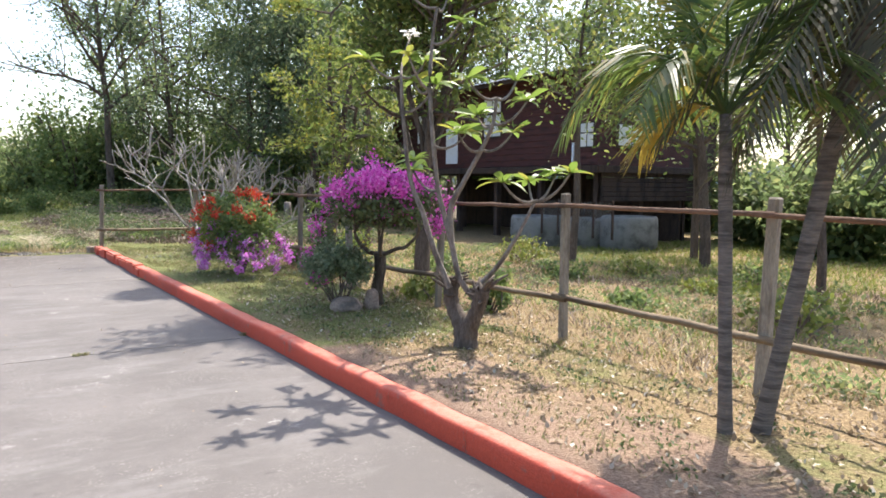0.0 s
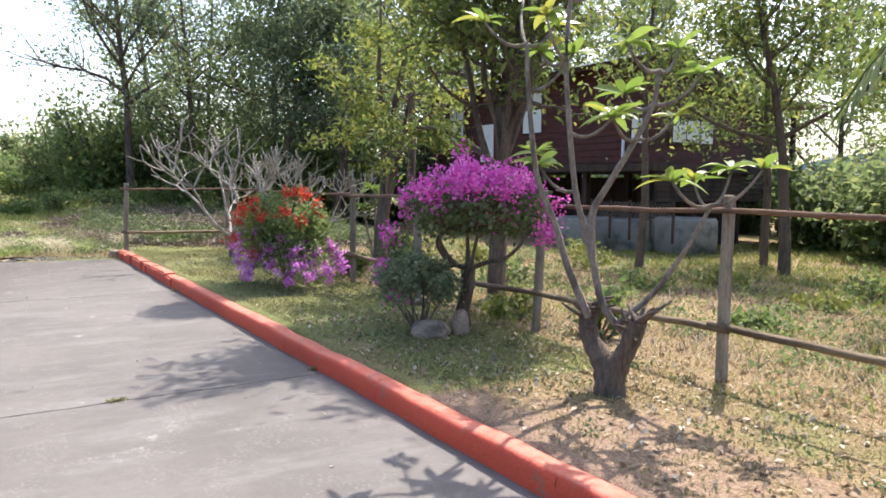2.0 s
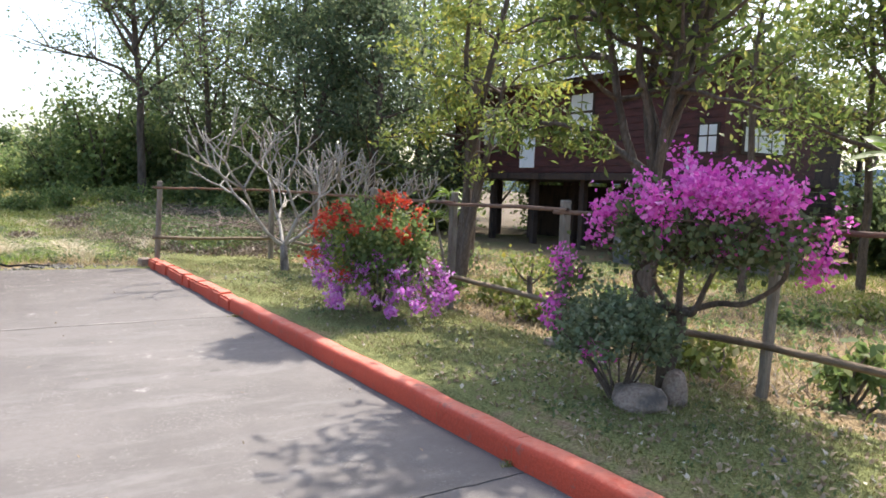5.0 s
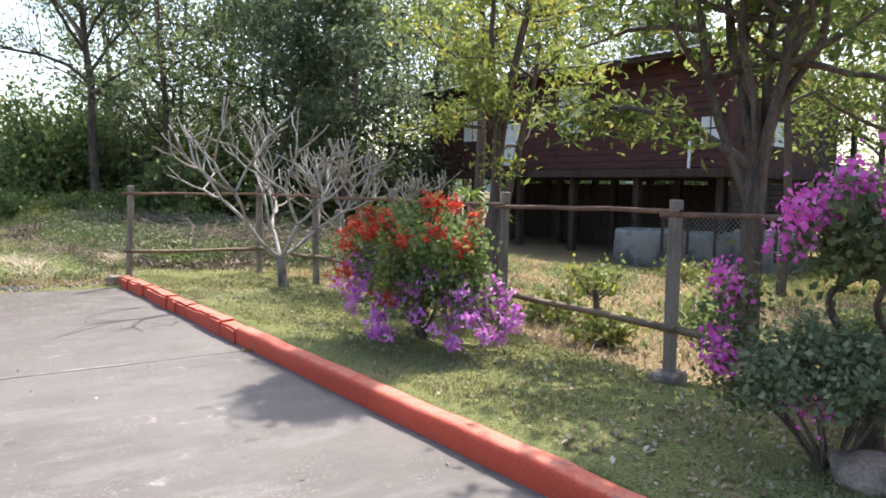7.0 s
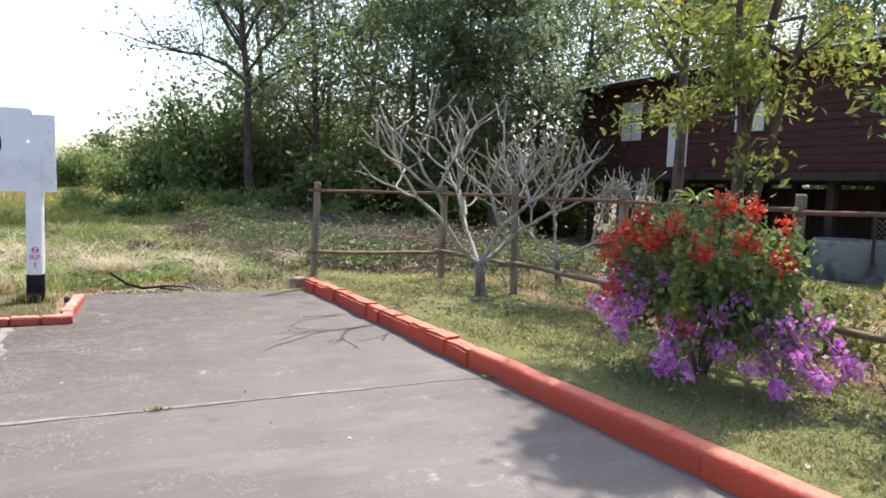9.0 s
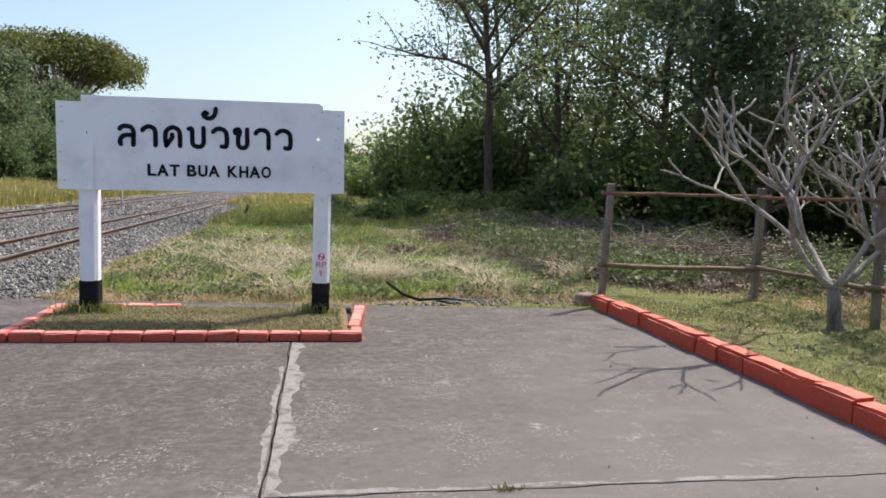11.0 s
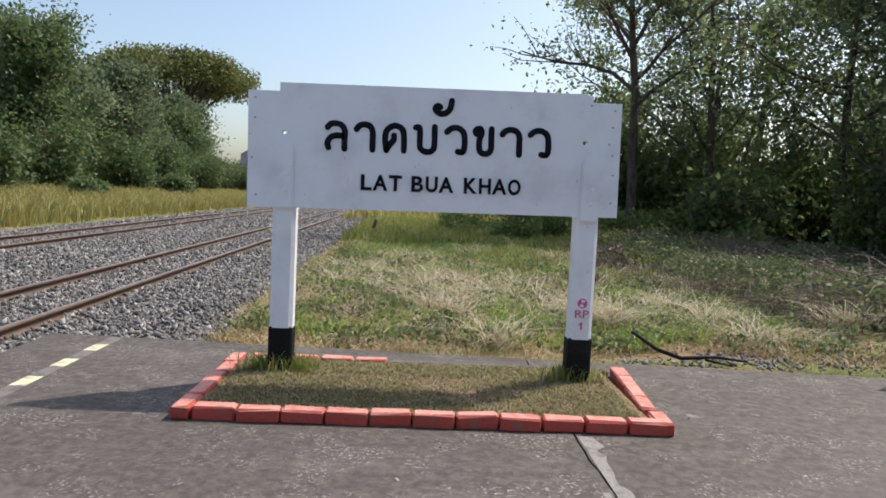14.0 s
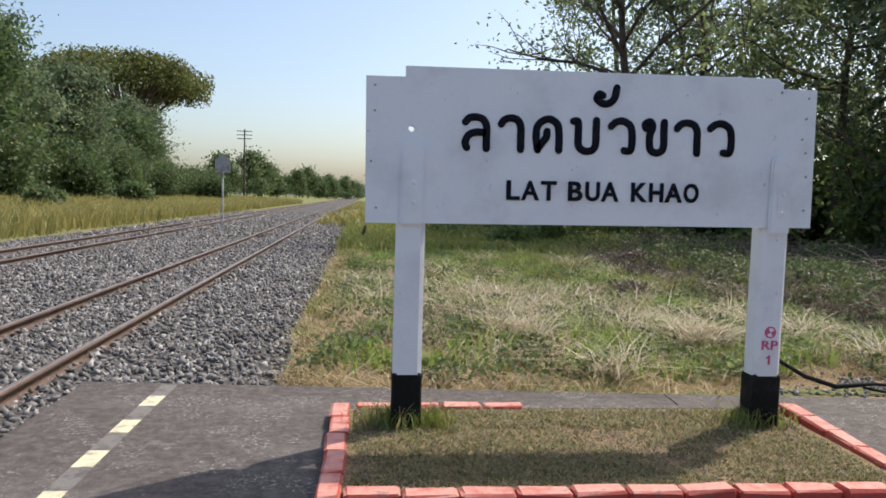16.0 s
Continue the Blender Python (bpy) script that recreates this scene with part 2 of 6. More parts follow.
LEAF_FAR = leafy("hazy_tree_leaves", (0.066, 0.115, 0.040), (0.125, 0.18, 0.064), (0.20, 0.22, 0.08), 0.45)
LEAF_UMB = leafy("rain_tree_leaves", (0.088, 0.115, 0.034), (0.155, 0.178, 0.05), (0.24, 0.20, 0.06), 0.4)
LEAF_YELLOW = leafy("yellowing_leaves", (0.15, 0.21, 0.05), (0.27, 0.31, 0.08), (0.42, 0.38, 0.07), 0.55)
LEAF_FRANGI = leafy("frangipani_leaves", (0.16, 0.25, 0.045), (0.24, 0.33, 0.07), (0.36, 0.36, 0.07), 0.5, 0.35)
LEAF_YARD = leafy("light_tree_leaves", (0.10, 0.155, 0.040), (0.20, 0.245, 0.070), (0.32, 0.32, 0.09), 0.62)
MORTAR = worn("pale_mortar", (0.20, 0.182, 0.166), (0.31, 0.285, 0.262), (0.12, 0.105, 0.094), 9, 70, 0.85, 0.3)
LEAF_PALM = leafy("palm_leaflets", (0.07, 0.12, 0.03), (0.14, 0.185, 0.045), (0.27, 0.23, 0.05), 0.55, 0.4)
LEAF_BRONZE = leafy("palm_old_leaflets", (0.30, 0.22, 0.035), (0.45, 0.32, 0.05), (0.5, 0.4, 0.06), 0.45, 0.4)
LEAF_DEAD = leafy("dead_palm_leaflets", (0.050, 0.048, 0.026), (0.10, 0.088, 0.042), (0.16, 0.12, 0.06), 0.3)
LEAF_DUSTY = leafy("dusty_bush_leaves", (0.12, 0.16, 0.085), (0.22, 0.265, 0.145), (0.32, 0.34, 0.21), 0.45)
LEAF_SHRUB = leafy("shrub_leaves", (0.075, 0.11, 0.042), (0.15, 0.19, 0.070), (0.24, 0.25, 0.12), 0.4)
PETAL = leafy("white_petals", (0.78, 0.77, 0.72), (0.86, 0.85, 0.80), None, 0.35)
BRACT = leafy("magenta_bracts", (0.66, 0.065, 0.46), (0.85, 0.20, 0.64), (0.88, 0.38, 0.74), 0.45, 0.6)
BRACT_RED = leafy("red_bracts", (0.50, 0.04, 0.025), (0.70, 0.10, 0.045), (0.70, 0.20, 0.08), 0.35, 0.6)
BRACT_PURPLE = leafy("purple_bracts", (0.58, 0.12, 0.58), (0.78, 0.32, 0.74), (0.88, 0.60, 0.84), 0.5, 0.6)
GRASS_GREEN = leafy("green_grass", (0.15, 0.185, 0.036), (0.29, 0.32, 0.075), (0.44, 0.37, 0.16), 0.35, 0.6)
GRASS_DRY = leafy("dry_grass", (0.33, 0.235, 0.115), (0.58, 0.46, 0.26), (0.27, 0.26, 0.08), 0.25, 0.7)
GRASS_TALL = leafy("tall_yellow_grass", (0.27, 0.245, 0.075), (0.43, 0.37, 0.13), (0.17, 0.20, 0.05), 0.35, 0.6)
GRASS_LUSH = leafy("lush_grass", (0.17, 0.27, 0.04), (0.31, 0.42, 0.08), (0.40, 0.44, 0.14), 0.4, 0.55)
STRAW = leafy("pale_straw", (0.46, 0.39, 0.25), (0.66, 0.58, 0.42), (0.36, 0.29, 0.17), 0.25, 0.7)
DEAD = leafy("dead_stalks", (0.12, 0.085, 0.06), (0.24, 0.185, 0.14), (0.34, 0.28, 0.22), 0.1, 0.8)
TURF = leafy("lawn_blades", (0.155, 0.160, 0.050), (0.28, 0.265, 0.10), (0.43, 0.35, 0.19), 0.3, 0.6)
STONE = leafy("ballast_stone", (0.065, 0.06, 0.055), (0.245, 0.228, 0.214), (0.38, 0.36, 0.335), 0.0, 0.9)
# bed colour darkened to stand for shade in the gaps between stones
BED_SHADE = worn("ballast_bed", (0.035, 0.031, 0.028), (0.14, 0.13, 0.12), (0.06, 0.052, 0.045), 5, 30, 0.95, 1.0)
# aerial haze put into the hills' own colour
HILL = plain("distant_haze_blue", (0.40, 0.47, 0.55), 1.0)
GREY_METAL = worn("grey_painted_metal", (0.36, 0.35, 0.35), (0.44, 0.43, 0.43), (0.25, 0.23, 0.22), 5, 50, 0.6, 0.1)
LATTICE = plain("grey_wire", (0.22, 0.21, 0.20), 0.6)


# ---- building helpers ----
def poly(V, F):
    """A mesh of faces that all have the same number of corners."""
    V, F = np.asarray(V, float), np.asarray(F, int)
    me = bpy.data.meshes.new("mesh")
    me.vertices.add(len(V))
    me.vertices.foreach_set("co", V.ravel())
    me.loops.add(F.size)
    me.loops.foreach_set("vertex_index", F.ravel())
    me.polygons.add(len(F))
    me.polygons.foreach_set("loop_start", np.arange(len(F)) * F.shape[1])
    me.update(calc_edges=True)
    return me


def part(name, shape, material, parent=None, label="", smooth=False):
    """One mesh object from a bmesh or a mesh, under a thing or a part."""
    if isinstance(shape, bmesh.types.BMesh):
        me = bpy.data.meshes.new(name)
        shape.to_mesh(me)
        shape.free()
    else:
        me = shape
    if not me.materials:
        me.materials.append(material)
    if smooth:
        me.polygons.foreach_set("use_smooth", np.ones(len(me.polygons), bool))
    ob = new(name, me)
    ob.parent = parent
    if parent is not None and parent.type == "EMPTY":
        ob.matrix_parent_inverse = Matrix.Translation(-parent.location)
    if label:
        ob["label"] = label
    return ob


def thing(name, at, label, category, group="", kind=""):
    ob = new(name)
    ob.location = at
    ob.empty_display_size = 0.1
    return tagged(ob, label, category, group, kind)


def box(size, at=(0, 0, 0), bevel=0.01, turn=None, jitter=0.0, rng=random):
    bm = bmesh.new()
    bmesh.ops.create_cube(bm, size=1, matrix=Matrix.Diagonal((*size, 1)))
    if bevel:
        bmesh.ops.bevel(bm, geom=bm.edges[:], offset=bevel, segments=1, affect="EDGES")
    if jitter:
        for v in bm.verts:
            v.co += Vector([rng.uniform(-jitter, jitter) for _ in range(3)])
    m = Matrix.Translation(at)
    bmesh.ops.transform(bm, matrix=m @ turn if turn else m, verts=bm.verts)
    return bm


def join(bms):
    """Several bmeshes as one."""
    out = bmesh.new()
    for b in bms:
        me = bpy.data.meshes.new("tmp")
        b.to_mesh(me)
        b.free()
        out.from_mesh(me)
        bpy.data.meshes.remove(me)
    return out


def tube_data(pts, radii, sides=6):
    pts = np.asarray(pts, float)
    radii = np.asarray(radii, float)
    d = np.gradient(pts, axis=0)
    d /= np.linalg.norm(d, axis=1)[:, None] + 1e-9
    ref = np.where(np.abs(d[:, 2:3]) < 0.9, [[0, 0, 1.0]], [[1.0, 0, 0]])
    ref = np.tile(ref[0], (len(pts), 1)) if len(pts) < 30 else ref
    u = np.cross(d, ref)
    u /= np.linalg.norm(u, axis=1)[:, None] + 1e-9
    w = np.cross(d, u)
    a = np.arange(sides) * 2 * np.pi / sides
    V = (pts[:, None] + radii[:, None, None] * (u[:, None] * np.cos(a)[:, None] + w[:, None] * np.sin(a)[:, None])).reshape(-1, 3)
    i, j = np.meshgrid(np.arange(len(pts) - 1), np.arange(sides), indexing="ij")
    q = np.stack([i * sides + j, i * sides + (j + 1) % sides, (i + 1) * sides + (j + 1) % sides, (i + 1) * sides + j], -1).reshape(-1, 4)
    c = np.array([[0, 1, 2, 3][::-1]]) if sides == 4 else np.array([[0, sides - 1, sides - 2, sides - 3]])
    end = (len(pts) - 1) * sides
    cap = np.array([[end, end + 1, end + 2, end + 3]])
    if sides == 6:
        cap = np.array([[end, end + 1, end + 2, end + 3], [end, end + 3, end + 4, end + 5]])
    return V, np.vstack([q, cap])


def merge(pieces):
    Vs, Fs, n = [], [], 0
    for V, F in pieces:
        Vs.append(V)
        Fs.append(F + n)
        n += len(V)
    return np.vstack(Vs), np.vstack(Fs)


def tubes(list_of):
    return poly(*merge([tube_data(*t) for t in list_of]))


def unit(a):
    return a / (np.linalg.norm(a, axis=-1, keepdims=True) + 1e-9)


def leaf_data(C, size, rng, aspect=0.45, flat=0.5, along=None):
    """A rhombic leaf at each centre in C, of random turn."""
    n = len(C)
    d = unit(rng.normal(size=(n, 3))) if along is None else unit(along + rng.normal(size=(n, 3)) * 0.25)
    up = rng.normal(size=(n, 3)) * (1 - flat)
    up[:, 2] += flat
    side = unit(np.cross(d, up))
    nor = np.cross(side, d)
    L = (size * rng.uniform(0.6, 1.3, n))[:, None]
    fold = nor * L * 0.12
    V = np.stack([C - d * L * 0.5, C + side * L * aspect * 0.5 + fold, C + d * L * 0.5, C - side * L * aspect * 0.5 + fold], 1).reshape(-1, 3)
    return V, np.arange(4 * n).reshape(-1, 4)


def blades(P, height, width, rng, lean=0.35):
    """Grass: a bent blade of two faces at each point in P."""
    n = len(P)
    a = rng.uniform(0, 2 * np.pi, n)
    side = np.stack([np.cos(a), np.sin(a), np.zeros(n)], 1) * (width * rng.uniform(0.6, 1.4, n))[:, None]
    h = (height * rng.uniform(0.5, 1.3, n))[:, None]
    b = rng.uniform(0, 2 * np.pi, n)
    out = np.stack([np.cos(b), np.sin(b), np.zeros(n)], 1) * lean * h * rng.uniform(0.2, 1.6, (n, 1))
    mid = P + out * 0.4 + np.array([0, 0, 0.6]) * h
    tip = P + out * 1.3 + np.array([0, 0, 1.0]) * h * rng.uniform(0.75, 1, (n, 1))
    V = np.stack([P - side, P + side, mid + side * 0.7, mid - side * 0.7, tip], 1).reshape(-1, 3)
    k = np.arange(n)[:, None] * 5
    F = np.concatenate([k + [0, 1, 2], k + [0, 2, 3], k + [3, 2, 4]], 0)
    return V, F


def curve_pts(a, b, bend, n=6):
    """Points from a to b, bowed by the vector bend."""
    t = np.linspace(0, 1, n)[:, None]
    return np.asarray(a) * (1 - t) + np.asarray(b) * t + np.asarray(bend) * (4 * t * (1 - t))


# ---- ground, platform, kerbs ----
def kerb_x(y):
    return np.interp(y, [-12, 16.9], [2.63, 2.15])


def end_y(x):
    """The slanting far end of the platform."""
    return 16.90 - 0.072 * np.asarray(x, float)


def wave(x, y, s=0.0):
    """A soft undulation in -1..1."""
    return (np.sin(x * 0.9 + 1.3 * np.sin(y * 0.53 + s)) + np.sin(y * 1.1 + 1.7 * np.sin(x * 0.61 + 2 * s))
            + 0.6 * np.sin(x * 2.7 + y * 2.1 + s) + 0.5 * np.sin(x * 1.9 - y * 3.3 + 3 * s)) / 3.1


def ground_z(x, y):
    x, y = np.asarray(x, float), np.asarray(y, float)
    z = -0.02 + 0.045 * wave(x, y) + 0.018 * wave(x * 3.1, y * 3.1, 5.0)
    yard = np.clip((x - 2.2) / 0.5, 0, 1)
    # the bank falls gently from the kerb to the fence and on to the house
    bank = np.interp(x, [2.2, 2.6, 3.5, 4.6, 6.5, 16.0], [0.12, 0.135, 0.13, 0.075, 0.0, -0.40])
    z = z * (1 - yard) + yard * (bank + 0.025 * wave(x, y, 1.0))
    z = np.where((y < 16.95) & (x > kerb_x(y) + 0.10), bank + 0.02 * wave(x * 1.6, y * 1.6, 2.0) * np.clip((x - 2.6) * 2, 0, 1), z)
    low = (y < end_y(x) - 0.08) & (x <= kerb_x(y) + 0.10)
    z = np.where(low, -0.14, z)
    line = -4.15 - 0.012 * (y - 17)
    z = np.where(x < line, -0.13, z)
    verge = line - 8.6
    z = np.where(x < verge, -0.05 + 0.4 * np.clip((verge - x) / 12, 0, 1) + 0.05 * wave(x, y), z)
    return z


def spaced(*spans):
    out = [np.arange(a, b, s) for a, b, s in spans]
    return np.concatenate(out)


gx = spaced((-900, -100, 100), (-100, -20, 5), (-20, -6, 0.5), (-6, 9, 0.14), (9, 22, 0.4), (22, 60, 3), (60, 1001, 94))
gy = spaced((-300, -20, 40), (-20, -2, 2), (-2, 15, 0.2), (15, 24, 0.14), (24, 45, 0.4), (45, 120, 5), (120, 3000, 160))
GX, GY = np.meshgrid(gx, gy, indexing="ij")
GZ = ground_z(GX, GY)
ii, jj = np.meshgrid(np.arange(len(gx) - 1), np.arange(len(gy) - 1), indexing="ij")
ny = len(gy)
quads = np.stack([ii * ny + jj, (ii + 1) * ny + jj, (ii + 1) * ny + jj + 1, ii * ny + jj + 1], -1).reshape(-1, 4)
me = poly(np.stack([GX, GY, GZ], -1).reshape(-1, 3), quads)
lawn = ((GX < 4.6) & (GY > 5.5) & (GY < 17.2)) * 0.55 + ((GY > 17) * 0.33) + (GX > 2.4) * (GX < 4.6) * (0.2 + 0.3 * wave(GX * 2.2, GY * 2.2, 6.0))
lawn = lawn + 0.25 * wave(GX * 0.7, GY * 0.7, 4.0) + (GY > 28) * 0.3
bare = ((GX < 3.6) & (GY < 5.4)) * 0.4 + ((GX < 2.85) & (GY < 7.5)) * 0.35 + ((GX < 4.4) & (GY < 5)) * 0.15 + ((GX > 5.2) & (GX < 12) & (GY < 17)) * 0.12 + 0.22 * wave(GX * 0.8, GY * 0.8, 7.0) + (GX > 11) * (GX < 22) * (GY < 28) * 0.3
# where cut brush lies, plus painted canopy shade on the wood's floor
brushy = np.clip(1.0 - np.hypot((GX - 6.2) / 6.2, (GY - 23.5) / 7.5), 0, 1) * 1.1 + (GX > 5) * (GY > 27) * 0.4 + (GY > 29) * (GX > 1.5) * 0.35
col = np.stack([np.clip(lawn, 0, 1), np.clip(bare, 0, 1), np.clip(brushy, 0, 1), 0 * lawn + 1], -1).reshape(-1, 4)
att = me.color_attributes.new("cover", "FLOAT_COLOR", "POINT")
att.data.foreach_set("color", col.ravel())
tagged(part("ground", me, EARTH, smooth=True), "dry grass, weeds and bare reddish soil", "ground", kind="structure")

# platform slabs, cut by the open joints
platform = thing("platform", (0, 10, 0), "weathered grey concrete station platform with open joints", "platform", kind="structure")
ycuts = [-12.0, -3.4, 1.72, 6.83, 11.94, 16.88]
gap = 0.0065


def jag(s):
    """The wandering of a joint along its length."""
    return 0.006 * math.sin(s * 4.1) + 0.005 * math.sin(s * 9.7 + 1) + 0.004 * math.sin(s * 23.0 + 2)


def slab(x0, x1, y0, y1):
    """One slab; a side at the kerb follows the kerb."""
    bm = bmesh.new()
    n = 36
    top = []
    last = y1 > 16
    far0, far1 = (float(end_y(x0)), float(end_y(min(x1, 2.2)))) if last else (y1, y1)
    for k in range(n + 1):
        y = y0 + (far0 - y0) * k / n
        top.append((x0 + (jag(y) if x0 > -5 else 0), y, 0.0))
    end = float(kerb_x(y1)) + 0.06 if x1 > 2 else x1
    for k in range(1, n):
        x = x0 + (end - x0) * k / n
        top.append((x, far0 + (far1 - far0) * k / n + (jag(x * 1.3 + y1) if not last else 0.6 * jag(x * 3)), 0.0))
    for k in range(n, -1, -1):
        y = y0 + (far1 - y0) * k / n
        top.append((x1 + jag(y) if x1 < 2 else float(kerb_x(y)) + 0.06, y, 0.0))
    end = float(kerb_x(y0)) + 0.06 if x1 > 2 else x1
    for k in range(n - 1, 0, -1):
        x = x0 + (end - x0) * k / n
        top.append((x, y0 + jag(x * 1.3 + y0), 0.0))
    f = bm.faces.new([bm.verts.new(p) for p in top])
    bmesh.ops.extrude_face_region(bm, geom=[f])
    bm.verts.ensure_lookup_table()
    for v in bm.verts[len(top):]:
        v.co.z = -0.13
    bmesh.ops.recalc_face_normals(bm, faces=bm.faces)
    return bm


for y0, y1 in zip(ycuts, ycuts[1:]):
    for x0, x1 in ((-5.46, -1.3), (-1.3, 3)):
        part("slab", slab(x0 + (gap if x0 > -5 else 0), x1 - gap, y0 + gap, y1 - gap), CONCRETE, platform)
part("joint_filling", box((7.7, 28.8, 0.06), (-1.55, 2.44, -0.055), 0), JOINT, platform, "dark dirt in the joints")

def ragged(a, b, wide, seed, side):
    """A thin uneven band of mortar along one edge of a joint."""
    rg = np.random.default_rng(seed)
    n = 40
    t = np.linspace(0, 1, n)[:, None]
    p = np.array(a) * (1 - t) + np.array(b) * t
    d = unit(np.array(b) - np.array(a))
    o = np.array([-d[1], d[0], 0]) * side
    w = wide * np.clip(0.8 + 0.25 * np.sin(np.arange(n) * 0.45 + seed) + rg.normal(size=n) * 0.12, 0.3, 1.3)
    V = np.concatenate([p + o * 0.012, p + o * w[:, None] + [0, 0, -0.0005]])
    i = np.arange(n - 1)
    return poly(V, np.stack([i, i + 1, i + 1 + n, i + n], 1) if side < 0 else np.stack([i, i + n, i + n + 1, i + 1], 1))


for a, b, w, s, k in (((-1.3, 11.95, 0.002), (-1.3, 15.0, 0.002), 0.12, 3, -1), ((-1.3, 12.0, 0.002), (-1.3, 14.2, 0.002), 0.05, 9, 1), ((-1.3, 6.9, 0.002), (-1.3, 11.9, 0.002), 0.09, 4, -1), ((-1.3, 10.2, 0.002), (-1.3, 11.9, 0.002), 0.07, 10, 1), ((-1.3, 11.94, 0.002), (1.2, 11.94, 0.002), 0.06, 5, 1),
                      ((-5.0, 11.94, 0.002), (-1.35, 11.94, 0.002), 0.045, 6, 1), ((-1.2, 6.83, 0.002), (2.2, 6.83, 0.002), 0.02, 7, 1)):
    part("mortar_band", ragged(a, b, w, s, k), MORTAR, platform, "pale mortar along a joint")

rng = np.random.default_rng(5)
kerb = thing("kerb", (2.45, 5, 0), "long red-painted kerb, chipped, with dusty top", "kerb", kind="structure")
y = -6.0
while y < 16.85:
    step = (0.92 + rng.uniform(-0.15, 0.15)) if y < 11.5 else 0.36 + rng.uniform(-0.07, 0.1)
    step = min(step, 16.92 - y)
    late = y > 11.5
    x0, x1 = float(kerb_x(y)), float(kerb_x(y + step))
    turn = Matrix.Rotation(math.atan2(x0 - x1, step) + (rng.uniform(-0.03, 0.03) if late else 0), 4, "Z") @ Matrix.Rotation(rng.uniform(-0.05, 0.05) if late else 0, 4, "Y")
    high = 0.155 + rng.uniform(-0.006, 0.006) * (2 if late else 1)
    if not late:
        n = 7
        yy = np.linspace(y + 0.0008, y + step - 0.0008, n)
        prof = np.array([(0, -0.08), (0.0, 0.06), (0.001, 0.108), (0.007, 0.132), (0.022, 0.149), (0.042, 0.155), (0.085, 0.157), (0.13, 0.154), (0.156, 0.142), (0.168, 0.118), (0.168, -0.08)])
        sway = np.stack([0.004 * np.sin(yy * 2.3) + 0.003 * np.sin(yy * 7.1), 0.004 * np.sin(yy * 3.1 + 1) + 0.003 * np.sin(yy * 8.7)], 1)
        sec = prof[None] + sway[:, None] + rng.normal(size=(n, len(prof), 2)) * 0.0012
        V = np.stack([sec[:, :, 0] + np.array(kerb_x(yy))[:, None], np.repeat(yy[:, None], len(prof), 1), sec[:, :, 1]], 2).reshape(-1, 3)
        k = len(prof)
        F = np.array([[a * k + b, a * k + b + 1, (a + 1) * k + b + 1, (a + 1) * k + b] for a in range(n - 1) for b in range(k - 1)])
        part("kerb_stone", poly(V, F), KERB, kerb, smooth=True)
        y += step
        continue
    bm = bmesh.new()
    bmesh.ops.create_cube(bm, size=1, matrix=Matrix.Diagonal((0.172, step - (0.014 if late else 0.0015), high + 0.08, 1)))
    bmesh.ops.subdivide_edges(bm, edges=[e for e in bm.edges if abs((e.verts[0].co - e.verts[1].co).y) > step * 0.5], cuts=3 if not late else 1)
    bmesh.ops.bevel(bm, geom=[e for e in bm.edges if e.verts[0].co.z > 0 and e.verts[1].co.z > 0 and abs((e.verts[0].co - e.verts[1].co).x) < 0.01], offset=0.022, segments=2, affect="EDGES")
    for v in bm.verts:
        v.co += Vector((rng.uniform(-1, 1), 0, rng.uniform(-1, 1))) * (0.008 if late else 0.003)
    mid = (float(kerb_x(y + step / 2)) + 0.088 + (rng.uniform(-0.02, 0.02) if late else 0), y + step / 2, (high - 0.08) / 2)
    bmesh.ops.transform(bm, matrix=Matrix.Translation(mid) @ turn, verts=bm.verts)
    part("kerb_stone", bm, KERB, kerb)
    y += step
part("end_block", box((0.2, 0.16, 0.2), (2.12, 17.06, 0.04), 0.02, Matrix.Rotation(0.3, 4, "Z")), ROCK, kerb, "grey concrete lump at the kerb's end")

# bed round the station sign
BX0, BX1, BY0, BY1 = -3.68, -0.71, 15.05, 16.50
bed = thing("sign_bed", (-2.17, 15.75, 0), "low garden bed edged with red-painted bricks", "garden bed", kind="structure")
part("soil", box((BX1 - BX0 - 0.16, BY1 - BY0 - 0.16, 0.06), ((BX0 + BX1) / 2, (BY0 + BY1) / 2, 0.03), 0.01), EARTH, bed)


def brick(cx, cy, lx, ly, tilt):
    turn = Matrix.Rotation(tilt, 4, "Z") @ Matrix.Rotation(rng.uniform(-0.03, 0.03), 4, "Y")
    b = box((lx - 0.012, ly - 0.008, 0.085 + rng.uniform(-0.006, 0.006)), (cx, cy, 0.04), 0.012, turn, 0.004, rng=rng)
    part("brick", b, BRICK, bed)


n = 11
for k in range(n):
    w = (BX1 - BX0 - 0.12) / n
    brick(BX0 + 0.12 + w * (k + 0.5), BY0 + 0.055 + rng.uniform(-0.008, 0.008), w, 0.115, rng.uniform(-0.02, 0.02))
for k in range(5):
    w = (BY1 - BY0) / 5
    brick(BX0 + 0.06 + rng.uniform(-0.008, 0.008), BY0 + w * (k + 0.5), 0.125, w, rng.uniform(-0.03, 0.03))
    if k:
        brick(BX1 - 0.06 + 0.03 * k, BY0 + w * (k + 0.5), 0.125, w, -0.1)
brick(BX1 - 0.03, BY0 + 0.12, 0.12, 0.25, -0.05)
for k in range(4):
    brick(BX0 + 0.28 + 0.27 * k, BY1 - 0.05, 0.26, 0.1, rng.uniform(-0.02, 0.02))
part("back_edge", box((1.9, 0.09, 0.07), (-1.68, BY1 - 0.05, 0.03), 0.012), CONCRETE, bed, "bare concrete edge of the bed")

